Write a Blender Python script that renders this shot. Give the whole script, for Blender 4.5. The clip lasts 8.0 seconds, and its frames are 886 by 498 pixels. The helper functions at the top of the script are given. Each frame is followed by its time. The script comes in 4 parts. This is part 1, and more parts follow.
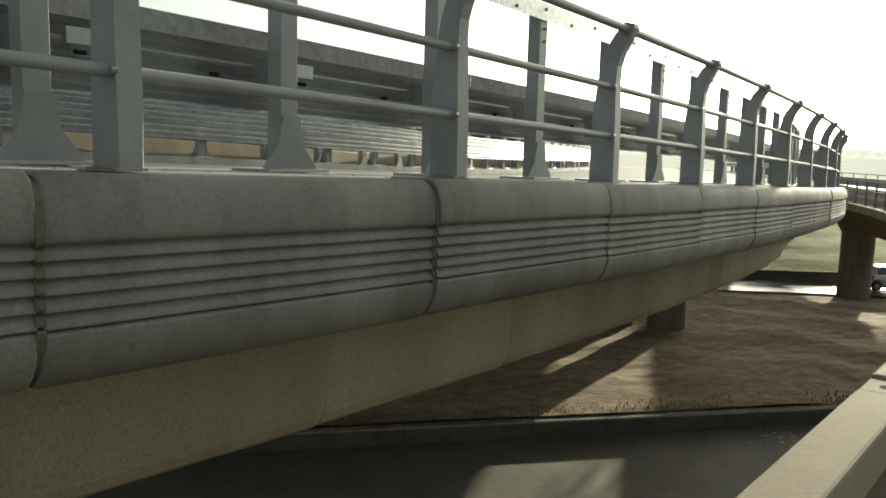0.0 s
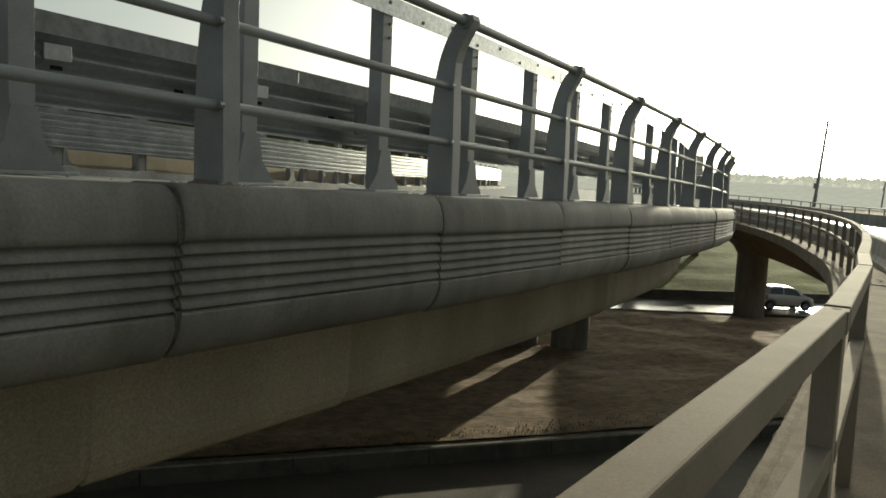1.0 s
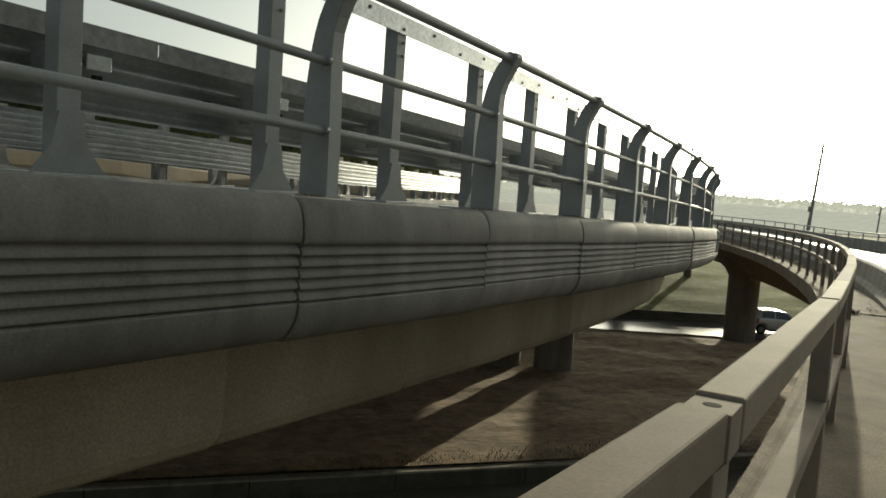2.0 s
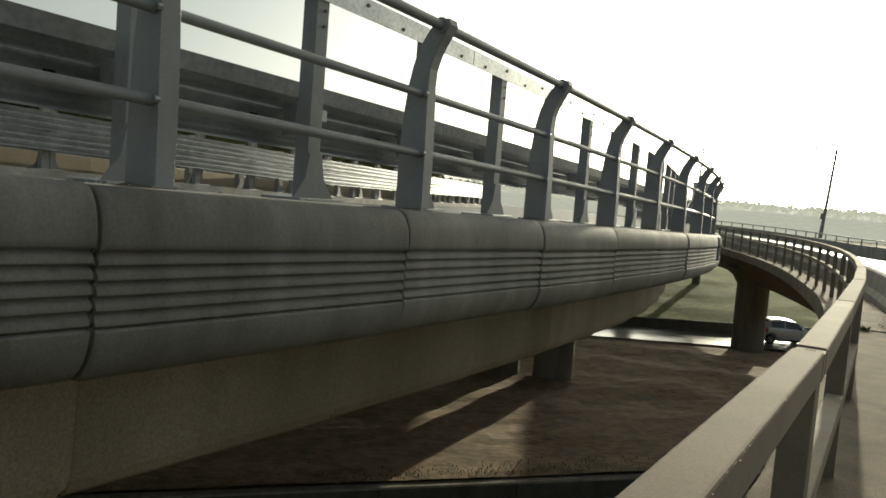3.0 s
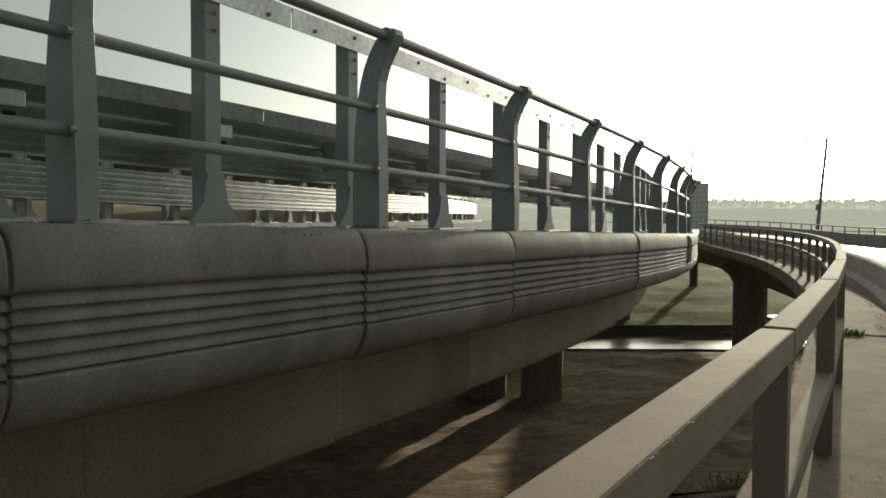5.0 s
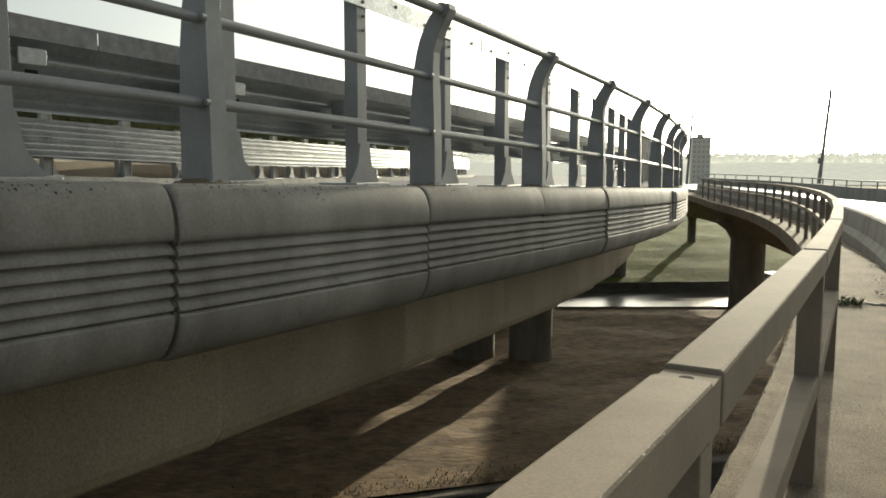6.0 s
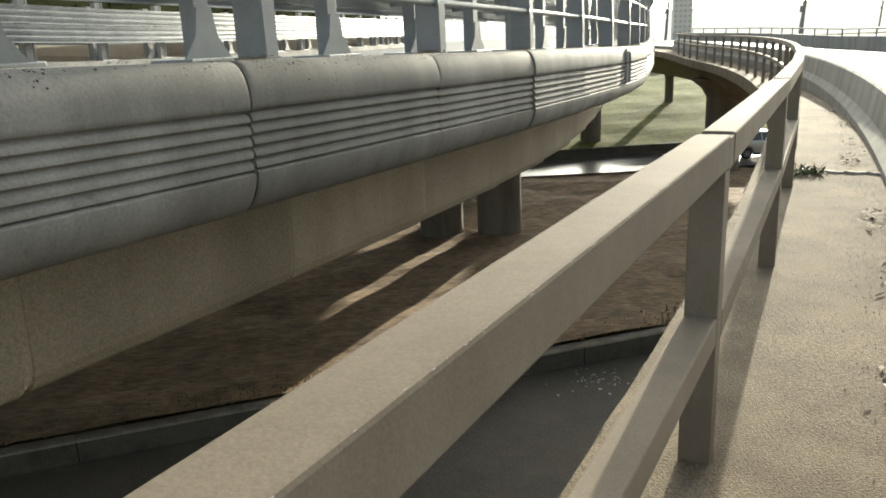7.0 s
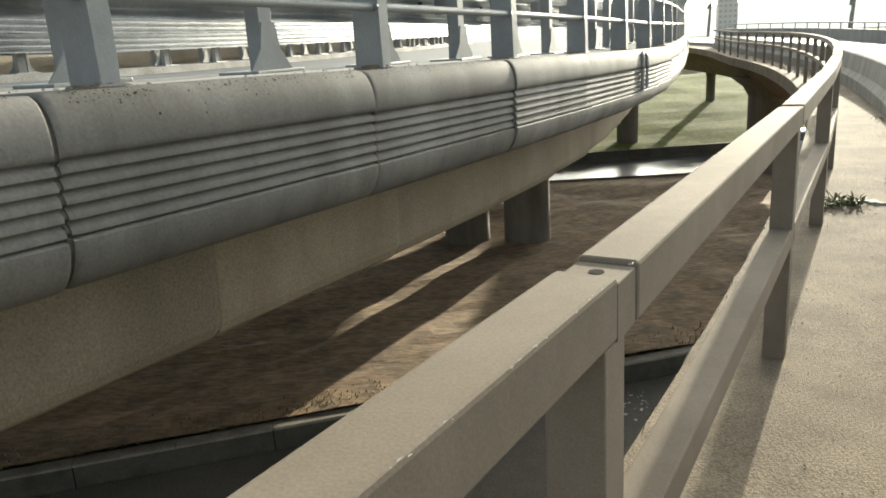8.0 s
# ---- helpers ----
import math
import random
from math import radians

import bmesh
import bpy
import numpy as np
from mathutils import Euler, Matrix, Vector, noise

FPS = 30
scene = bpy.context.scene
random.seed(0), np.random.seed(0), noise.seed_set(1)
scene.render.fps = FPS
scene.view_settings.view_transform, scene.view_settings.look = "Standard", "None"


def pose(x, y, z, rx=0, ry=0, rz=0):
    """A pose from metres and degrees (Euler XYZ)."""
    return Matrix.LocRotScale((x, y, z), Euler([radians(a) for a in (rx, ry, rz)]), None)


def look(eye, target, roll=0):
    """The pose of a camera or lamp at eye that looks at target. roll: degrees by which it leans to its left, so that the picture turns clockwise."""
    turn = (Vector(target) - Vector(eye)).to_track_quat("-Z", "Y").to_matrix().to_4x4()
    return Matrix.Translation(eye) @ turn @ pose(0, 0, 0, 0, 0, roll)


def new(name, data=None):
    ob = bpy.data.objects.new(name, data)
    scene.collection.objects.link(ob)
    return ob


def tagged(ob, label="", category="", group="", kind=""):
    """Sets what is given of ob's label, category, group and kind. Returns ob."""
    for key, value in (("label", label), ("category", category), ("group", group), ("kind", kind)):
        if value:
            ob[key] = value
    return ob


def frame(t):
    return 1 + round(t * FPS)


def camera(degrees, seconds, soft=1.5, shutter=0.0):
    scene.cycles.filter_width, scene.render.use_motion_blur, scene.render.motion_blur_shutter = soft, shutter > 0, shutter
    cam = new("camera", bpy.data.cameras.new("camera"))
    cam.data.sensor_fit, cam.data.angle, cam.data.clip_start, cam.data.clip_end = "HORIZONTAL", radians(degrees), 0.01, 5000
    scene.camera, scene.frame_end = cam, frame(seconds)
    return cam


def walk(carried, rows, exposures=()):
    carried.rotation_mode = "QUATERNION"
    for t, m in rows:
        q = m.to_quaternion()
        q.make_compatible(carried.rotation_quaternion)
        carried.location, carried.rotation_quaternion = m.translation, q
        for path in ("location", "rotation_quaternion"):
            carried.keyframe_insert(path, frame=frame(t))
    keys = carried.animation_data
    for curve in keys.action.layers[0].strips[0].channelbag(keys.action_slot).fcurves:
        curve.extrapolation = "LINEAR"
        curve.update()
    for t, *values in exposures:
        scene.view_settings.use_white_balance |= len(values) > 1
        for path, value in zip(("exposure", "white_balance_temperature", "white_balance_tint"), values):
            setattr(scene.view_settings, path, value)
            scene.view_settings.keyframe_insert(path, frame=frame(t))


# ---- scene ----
cam = camera(60.7, 8.0, soft=1.7)
PATH = [
    (0, (0.367, -0.388, 1.575), (0.199, 1.59, 1.331), 1.6),
    (0.5, (0.712, 0.027, 1.549), (0.715, 2.015, 1.332), 2.0),
    (1, (1.006, 0.443, 1.527), (1.053, 2.434, 1.339), 2.6),
    (1.5, (1.367, 0.938, 1.518), (1.415, 2.931, 1.359), 3.0),
    (2, (1.712, 1.451, 1.474), (1.766, 3.445, 1.326), 4.0),
    (3.5, (2.635, 2.95, 1.463), (2.646, 4.946, 1.338), 4.4),
    (4, (2.942, 3.409, 1.424), (2.96, 5.407, 1.333), 2.9),
    (5.3, (3.82, 4.762, 1.387), (3.837, 6.76, 1.298), 0.2),
    (5.5, (3.946, 5.054, 1.367), (3.965, 7.05, 1.244), 0.9),
    (6, (4.299, 5.54, 1.375), (4.315, 7.529, 1.17), 0.1),
    (6.5, (4.667, 6.06, 1.35), (4.683, 8.048, 1.13), -2.5),
    (7, (5.054, 6.589, 1.342), (5.105, 8.515, 0.804), -2.6),
    (7.5, (5.438, 7.092, 1.383), (5.382, 9.027, 0.88), -5.2),
    (8, (5.707, 7.645, 1.383), (5.65, 9.572, 0.849), -3.5),
]
EXPOSURES = [(0.0, 0.85, 6850, -6), (0.5, 0.28, 6800, -6), (1.0, 0.05, 6800, -5), (1.5, 0.06, 6800, -5), (3.5, 0.06, 6800, -4), (4.0, -0.2, 6800, -4), (5.5, 0.2, 6800, -2), (6.0, 0.52, 6750, -1), (6.5, 0.48, 6650, -1), (7.0, 1.35, 6450, 0), (8.0, 1.45, 6450, 0)]
walk(cam, [(t, look(eye, target, roll)) for t, eye, target, roll in PATH], EXPOSURES)

# ---- light ----
SUN_AZ, SUN_EL = 28.6, 11.0        # degrees: clockwise from +y, and above the horizon
world = bpy.data.worlds.new("world")
scene.world = world
world.use_nodes = True
wn = world.node_tree
sky = wn.nodes.new("ShaderNodeTexSky")
sky.sky_type = "NISHITA"
sky.sun_disc = False
sky.sun_elevation = radians(SUN_EL)
sky.sun_rotation = radians(SUN_AZ)
sky.dust_density = 4.0
sky.air_density = 0.7
sky.ozone_density = 0.6
hue = wn.nodes.new("ShaderNodeHueSaturation")
hue.inputs["Saturation"].default_value = 0.4
wn.links.new(sky.outputs[0], hue.inputs["Color"])
wn.links.new(hue.outputs[0], wn.nodes["Background"].inputs[0])
wn.nodes["Background"].inputs[1].default_value = 0.15
sun_data = bpy.data.lights.new("sun", "SUN")
sun_data.energy = 4.2
sun_data.angle = radians(0.6)
sun_data.color = (1.0, 0.88, 0.73)
sun = new("sun", sun_data)
_d = Vector((math.sin(radians(SUN_AZ)) * math.cos(radians(SUN_EL)), math.cos(radians(SUN_AZ)) * math.cos(radians(SUN_EL)), math.sin(radians(SUN_EL))))
sun.matrix_world = look(_d * 300, (0, 0, 0))

# ---- materials ----
def material(name, base, dark=None, rough=0.8, metal=0.0, grain=40.0, blotch=1.5, bump=0.15, spots=0.0, spec=0.4, per_object=0.0, streak=0.0, mix=0.55, furrow=False, spot_size=0.0):
    """Paint with a fine grain, large blotches, pits and a little relief, at real size (object space)."""
    m = bpy.data.materials.new(name)
    m.use_nodes = True
    nt = m.node_tree
    N, L = nt.nodes, nt.links
    b = N["Principled BSDF"]
    dark = dark or tuple(c * 0.6 for c in base)
    geo = N.new("ShaderNodeNewGeometry")
    big = N.new("ShaderNodeTexNoise")
    big.inputs["Scale"].default_value = blotch
    big.inputs["Detail"].default_value = 6
    big.inputs["Roughness"].default_value = 0.65
    fine = N.new("ShaderNodeTexNoise")
    fine.inputs["Scale"].default_value = grain
    fine.inputs["Detail"].default_value = 4
    if furrow:
        fm = N.new("ShaderNodeMapping")
        fm.inputs["Rotation"].default_value = (0, 0, radians(-12))
        fm.inputs["Scale"].default_value = (0.22, 0.50, 1.0)
        L.new(geo.outputs["Position"], fm.inputs["Vector"])
        L.new(fm.outputs[0], fine.inputs["Vector"])
    else:
        L.new(geo.outputs["Position"], fine.inputs["Vector"])
    if streak:
        mp = N.new("ShaderNodeMapping")
        mp.inputs["Scale"].default_value = (streak, streak, 0.35)
        L.new(geo.outputs["Position"], mp.inputs["Vector"])
        L.new(mp.outputs[0], big.inputs["Vector"])
    else:
        L.new(geo.outputs["Position"], big.inputs["Vector"])
    r1 = N.new("ShaderNodeValToRGB")
    r1.color_ramp.elements[0].position, r1.color_ramp.elements[1].position = 0.36, 0.66
    r1.color_ramp.elements[0].color = (*dark, 1)
    r1.color_ramp.elements[1].color = (*base, 1)
    L.new(big.outputs["Fac"], r1.inputs[0])
    mx = N.new("ShaderNodeMixRGB")
    mx.blend_type = "OVERLAY"
    mx.inputs[0].default_value = mix
    L.new(r1.outputs[0], mx.inputs[1])
    L.new(fine.outputs["Fac"], mx.inputs[2])
    out = mx.outputs[0]
    if spots:
        v = N.new("ShaderNodeTexNoise")
        v.inputs["Scale"].default_value = spot_size or grain * 0.35
        v.inputs["Detail"].default_value = 8
        v.inputs["Roughness"].default_value = 0.75
        L.new(geo.outputs["Position"], v.inputs["Vector"])
        r2 = N.new("ShaderNodeValToRGB")
        r2.color_ramp.elements[0].position, r2.color_ramp.elements[1].position = 0.60, 0.72
        L.new(v.outputs["Fac"], r2.inputs[0])
        mul = N.new("ShaderNodeMath")
        mul.operation = "MULTIPLY"
        mul.inputs[1].default_value = spots
        L.new(r2.outputs[0], mul.inputs[0])
        m2 = N.new("ShaderNodeMixRGB")
        m2.inputs[2].default_value = (*[c * 0.4 for c in dark], 1)
        L.new(mul.outputs[0], m2.inputs[0])
        L.new(out, m2.inputs[1])
        out = m2.outputs[0]
    if per_object:
        info = N.new("ShaderNodeObjectInfo")
        mr = N.new("ShaderNodeMapRange")
        mr.inputs["To Min"].default_value, mr.inputs["To Max"].default_value = 1 - per_object, 1 + per_object
        L.new(info.outputs["Random"], mr.inputs["Value"])
        hs = N.new("ShaderNodeHueSaturation")
        L.new(mr.outputs[0], hs.inputs["Value"])
        L.new(out, hs.inputs["Color"])
        out = hs.outputs[0]
    L.new(out, b.inputs["Base Color"])
    b.inputs["Roughness"].default_value = rough
    b.inputs["Metallic"].default_value = metal
    b.inputs["Specular IOR Level"].default_value = spec
    if bump:
        bp = N.new("ShaderNodeBump")
        bp.inputs["Strength"].default_value = bump
        bp.inputs["Distance"].default_value = 0.02 if grain < 25 else 0.004
        L.new(fine.outputs["Fac"], bp.inputs["Height"])
        L.new(bp.outputs[0], b.inputs["Normal"])
    return m


M_FASCIA = material("cast_concrete", (0.215, 0.207, 0.192), (0.128, 0.122, 0.110), 0.8, spec=0.3, grain=70, blotch=1.6, bump=0.07, spots=0.55, spot_size=7, per_object=0.18, streak=1.3, mix=0.32)
M_DECK = material("deck_concrete", (0.36, 0.35, 0.33), (0.22, 0.21, 0.19), 0.9, grain=35, blotch=1.2, spots=0.4)
M_POST = material("painted_steel", (0.275, 0.284, 0.287), (0.205, 0.212, 0.214), 0.5, grain=120, blotch=2.2, bump=0.03, spots=0.14, per_object=0.06, mix=0.25)
M_GALV = material("galvanised_steel", (0.40, 0.41, 0.405), (0.31, 0.318, 0.316), 0.42, metal=0.75, mix=0.3, grain=30, blotch=2.0, bump=0.05, spots=0.1, per_object=0.05)
M_AGED = material("weathered_galvanised_steel", (0.50, 0.51, 0.51), (0.36, 0.365, 0.37), 0.34, metal=0.75, grain=30, blotch=3.0, bump=0.05, spots=0.2, per_object=0.06)
M_RUST = material("rusty_steel", (0.30, 0.24, 0.19), (0.16, 0.11, 0.08), 0.8, grain=60, blotch=6)
M_RAIL = material("beige_painted_steel", (0.245, 0.204, 0.158), (0.19, 0.157, 0.12), 0.85, spec=0.08, grain=240, blotch=3.2, bump=0.06, spots=0.3, per_object=0.05, mix=0.26)
M_WALK = material("worn_concrete", (0.235, 0.188, 0.132), (0.135, 0.106, 0.073), 0.92, spec=0.2, grain=120, blotch=1.7, bump=1.0, spots=0.75, spot_size=26, mix=1.0)
M_BARRIER = material("barrier_concrete", (0.36, 0.35, 0.33), (0.24, 0.235, 0.22), 0.9, grain=40, blotch=1.0, spots=0.3, streak=2.0)
M_ASPHALT = material("asphalt", (0.075, 0.075, 0.074), (0.05, 0.05, 0.05), 0.62, grain=50, blotch=0.6, bump=0.4, spec=0.5)
M_WORN = material("polished_asphalt", (0.10, 0.10, 0.098), (0.07, 0.07, 0.07), 0.38, grain=30, blotch=0.4, bump=0.1, spec=0.6)
# asphalt paled as well as glossed, to carry the sun glare
M_SHINE = material("sun_glare_asphalt", (0.16, 0.155, 0.15), (0.12, 0.118, 0.115), 0.28, grain=20, blotch=0.3, bump=0.03, spec=0.7)
M_DUSTROAD = material("dusty_asphalt", (0.20, 0.18, 0.15), (0.14, 0.128, 0.11), 0.75, grain=25, blotch=0.5, bump=0.2, spec=0.3)
M_KERB = material("kerb_concrete", (0.34, 0.305, 0.255), (0.22, 0.195, 0.16), 0.85, grain=30, blotch=2, spots=0.3)
# concrete with shade put into its colour
M_SHADED = material("shade_dark_concrete", (0.125, 0.112, 0.088), (0.07, 0.064, 0.05), 0.9, grain=40, blotch=1.0, spots=0.4)
# streaked pier concrete, its tone lowered for the shade below the decks
M_PIER = material("stained_shaded_pier_concrete", (0.21, 0.19, 0.155), (0.12, 0.108, 0.088), 0.9, grain=40, blotch=0.8, spots=0.4, streak=1.5)
M_SOIL = material("dry_soil", (0.34, 0.236, 0.142), (0.19, 0.140, 0.092), 0.95, grain=14, blotch=1.3, bump=1.0, spots=0.35, spot_size=3.0, mix=0.7, furrow=True)
M_GROUND = material("scrub_ground", (0.27, 0.225, 0.14), (0.15, 0.135, 0.075), 0.95, grain=3, blotch=0.12, bump=0.6)
M_GRASS = material("grass_bank", (0.17, 0.18, 0.045), (0.085, 0.10, 0.027), 0.95, spec=0.1, grain=4, blotch=0.5, bump=0.8)
M_WALL = material("stained_wall_concrete", (0.43, 0.37, 0.285), (0.28, 0.235, 0.175), 0.9, grain=60, blotch=0.5, spots=0.4, per_object=0.12, streak=0.8)
M_WHITE = material("road_paint", (0.72, 0.71, 0.68), (0.55, 0.54, 0.5), 0.7, grain=30, blotch=2, spots=0.3)
# hills and far trees: base paled for the haze of distance
M_HAZEHILL = material("hazed_wooded_hill", (0.30, 0.29, 0.24), (0.22, 0.215, 0.18), 0.95, grain=0.2, blotch=0.02, bump=0)
# tower plaster lightened to take in the distance haze
M_TOWER = material("hazed_tower_plaster", (0.72, 0.69, 0.64), (0.64, 0.61, 0.57), 0.85, grain=2, blotch=0.1, bump=0)
M_SCRUB = material("dark_scrub", (0.035, 0.038, 0.02), (0.02, 0.022, 0.012), 0.95, spec=0.0, grain=14, blotch=0.8, bump=0.8)
# window panes paled towards the plaster, haze put into the colour
M_HAZEWIN = material("hazed_tower_window", (0.50, 0.48, 0.45), (0.45, 0.43, 0.41), 0.4, grain=2, blotch=0.1, bump=0)
M_LEAF = material("weed_leaf", (0.15, 0.17, 0.08), (0.09, 0.11, 0.05), 0.8, grain=90, blotch=20, bump=0)
M_HEDGE = material("hedge_leaf", (0.045, 0.055, 0.022), (0.025, 0.032, 0.014), 0.95, grain=30, blotch=3, bump=0, spec=0.0)
M_DRY = material("dry_grass", (0.30, 0.24, 0.12), (0.18, 0.14, 0.07), 0.9, grain=30, blotch=2, bump=0, spec=0.1)
M_LICHEN = material("dark_lichen", (0.06, 0.055, 0.045), (0.035, 0.032, 0.027), 0.95, grain=60, blotch=6, bump=0, spec=0.1)
M_RUBBER = material("rubber", (0.02, 0.02, 0.02), (0.012, 0.012, 0.012), 0.95, spec=0.05, grain=40, blotch=4, bump=0.1)
M_CARPAINT = material("dark_car_paint", (0.05, 0.055, 0.06), (0.045, 0.05, 0.055), 0.25, metal=0.3, grain=5, blotch=1, bump=0, mix=0.1)
M_SILVER = material("silver_car_paint", (0.45, 0.46, 0.47), (0.42, 0.43, 0.44), 0.3, metal=0.5, grain=5, blotch=1, bump=0, mix=0.1)
M_TAIL = material("red_lamp_plastic", (0.35, 0.03, 0.025), (0.28, 0.02, 0.02), 0.2, grain=5, blotch=2, bump=0, mix=0.1, spec=0.6)
M_GLASS = material("tinted_car_glass", (0.02, 0.025, 0.03), (0.018, 0.022, 0.026), 0.06, grain=3, blotch=1, bump=0, mix=0.0, spec=0.8)
M_CONDUIT = material("grey_plastic", (0.42, 0.42, 0.41), (0.34, 0.34, 0.33), 0.5, grain=60, blotch=4, bump=0.02, mix=0.2)
M_LAMP = material("lamp_steel", (0.28, 0.28, 0.28), (0.22, 0.22, 0.22), 0.6, grain=20, blotch=1, bump=0)

# distance haze is put into the hills as a faint pale emission
_n = M_HAZEHILL.node_tree
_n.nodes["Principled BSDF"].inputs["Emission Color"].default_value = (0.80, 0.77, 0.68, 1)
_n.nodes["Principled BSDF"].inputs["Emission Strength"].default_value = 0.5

# ---- the curve that bridge, walkway and ramp share ----
RAD, CX, CY, PHI = 110.0, -91.12, 65.33, -0.59565
VEER, RAMP_VEER = (13.0, 32.0, 0.8), (46.0, 63.0, 1.05)


def drop(s, o=0.0):
    """Fall of the bridge (o below 1) and of the walkway and ramp (o above) along the curve."""
    if o < 1.0:
        return -0.0212 * s if s < 18.0 else -0.382 - 0.04 * (1 - math.exp(-(s - 18.0) / 4.0))
    if s < 46.0:
        return -0.0047 * s
    return -0.216 + 0.009 * (s - 46.0)


def veer(s, bridge=True):
    """How far the bridge bends to the inner side of the shared curve, and, further on, the ramp to its outer side."""
    a, b, d = VEER if bridge else RAMP_VEER
    f = max(0.0, min(1.0, (s - a) / (b - a)))
    return d * f * f * (3 - 2 * f)


def at(s, o, z):
    a = PHI + s / RAD
    r = RAD + o + (-veer(s) if o < 1.0 else veer(s, False))
    return Vector((CX + r * math.cos(a), CY + r * math.sin(a), z + drop(s, o)))


def basis(s, o, z, pitch=False):
    """Axes on the curve: x onwards, y to the inner side, z up."""
    a = PHI + s / RAD
    if o < 1.0:
        a += veer(s + 0.5) - veer(s - 0.5)
    fwd = Vector((-math.sin(a), math.cos(a), 0.0))
    if pitch:
        fwd.z = drop(s + 0.5, o) - drop(s - 0.5, o)
        fwd.normalize()
    left = Vector((-math.cos(a), -math.sin(a), 0.0))
    up = fwd.cross(left)
    m = Matrix((fwd, left, up)).transposed().to_4x4()
    m.translation = at(s, o, z)
    return m


# ---- mesh helpers ----
def mesh_of(bm, name, mat, smooth=False):
    bmesh.ops.recalc_face_normals(bm, faces=bm.faces)
    me = bpy.data.meshes.new(name)
    bm.to_mesh(me)
    bm.free()
    me.materials.append(mat)
    if smooth:
        me.polygons.foreach_set("use_smooth", [True] * len(me.polygons))
        me.set_sharp_from_angle(angle=radians(38))
    return me


def put(name, me, parent=None, m=None, label=""):
    ob = new(name, me)
    if parent is not None:
        ob.parent = parent
    if m is not None:
        ob.matrix_basis = m
    if label:
        ob["label"] = label
    return ob


def part(name, bm, mat, parent, label="", m=None, smooth=False):
    return put(name, mesh_of(bm, name, mat, smooth), parent, m, label)


def thing(name, label, category, group="", kind=""):
    return tagged(new(name), label, category, group, kind)


def box(bm, x0, x1, y0, y1, z0, z1, bevel=0.0):
    geom = bmesh.ops.create_cube(bm, size=1.0, matrix=Matrix.Translation(((x0 + x1) / 2, (y0 + y1) / 2, (z0 + z1) / 2)) @ Matrix.Diagonal((x1 - x0, y1 - y0, z1 - z0, 1)))
    if bevel:
        vs = set(geom["verts"])
        es = [e for e in bm.edges if e.verts[0] in vs and e.verts[1] in vs]
        bmesh.ops.bevel(bm, geom=es, offset=bevel, segments=2, affect="EDGES", profile=0.5)
    return bm


def extrude_profile(bm, pts, rings, caps=True):
    """Loft a closed (y, z) outline through rings of (x, inset towards the outline's middle)."""
    cy = sum(p[0] for p in pts) / len(pts)
    cz = sum(p[1] for p in pts) / len(pts)
    loops = []
    for x, k in rings:
        loops.append([bm.verts.new((x, p[0] + (cy - p[0]) * k, p[1] + (cz - p[1]) * k)) for p in pts])
    n = len(pts)
    for a, b in zip(loops, loops[1:]):
        for i in range(n):
            bm.faces.new((a[i], a[(i + 1) % n], b[(i + 1) % n], b[i]))
    if caps:
        bm.faces.new(loops[0])
        bm.faces.new(loops[-1])
    return bm


def tube(bm, p, q, r, n=12, caps=True):
    p, q = Vector(p), Vector(q)
    ax = (q - p).normalized()
    u = ax.orthogonal().normalized()
    v = ax.cross(u)
    la = [bm.verts.new(p + (u * math.cos(2 * math.pi * i / n) + v * math.sin(2 * math.pi * i / n)) * r) for i in range(n)]
    lb = [bm.verts.new(q + (u * math.cos(2 * math.pi * i / n) + v * math.sin(2 * math.pi * i / n)) * r) for i in range(n)]
    for i in range(n):
        bm.faces.new((la[i], la[(i + 1) % n], lb[(i + 1) % n], lb[i]))
    if caps:
        bm.faces.new(la)
        bm.faces.new(lb)
    return bm


def sweep(bm, pts, s0, s1, step, sink=None):
    """A closed outline of (o, z) carried along the curve; sink(s) lowers it on the way."""
    k = max(2, int(round((s1 - s0) / step)) + 1)
    stations = [s0 + (s1 - s0) * i / (k - 1) for i in range(k)]
    loops = [[bm.verts.new(at(q, o, z + (sink(q) if sink else 0.0))) for o, z in pts] for q in stations]
    n = len(pts)
    for a, b in zip(loops, loops[1:]):
        for i in range(n):
            bm.faces.new((a[i], a[(i + 1) % n], b[(i + 1) % n], b[i]))
    bm.faces.new(loops[0])
    bm.faces.new(loops[-1])
    return bm


def structure(name, bm, mat, label):
    return tagged(part(name, bm, mat, None), label, kind="structure")


# ---- the large structure: bridge on the inner side ----
TOP = 1.45
S0, S1 = -10.0, 74.0
bm = bmesh.new()
sweep(bm, [(-0.30, TOP - 0.004), (-1.75, TOP - 0.004), (-1.75, TOP - 0.05), (-10.97, TOP - 0.05), (-10.99, TOP + 0.10), (-13.2, TOP + 0.10), (-13.2, 0.85), (-11.6, 0.75), (-11.6, -0.30), (-1.36, -0.30), (-1.36, 0.80), (-0.30, 0.85)], S0, S1, 2.0)
structure("bridge_deck", bm, M_DECK, "grey concrete bridge deck on a box girder")
bm = bmesh.new()
sweep(bm, [(-1.80, TOP - 0.046), (-10.95, TOP - 0.046), (-10.95, TOP - 0.06), (-1.80, TOP - 0.06)], S0, S1, 2.0)
structure("road_bridge", bm, M_ASPHALT, "grey asphalt carriageway of the bridge")

# ---- walkway and ramp on the outer side ----
FLOOR = 0.08


def dip(s):
    """How far the walkway slab sinks below the fall of its railing, further along."""
    f = max(0.0, min(1.0, (s - 13.0) / 13.0))
    return -0.19 * f * f * (3 - 2 * f)


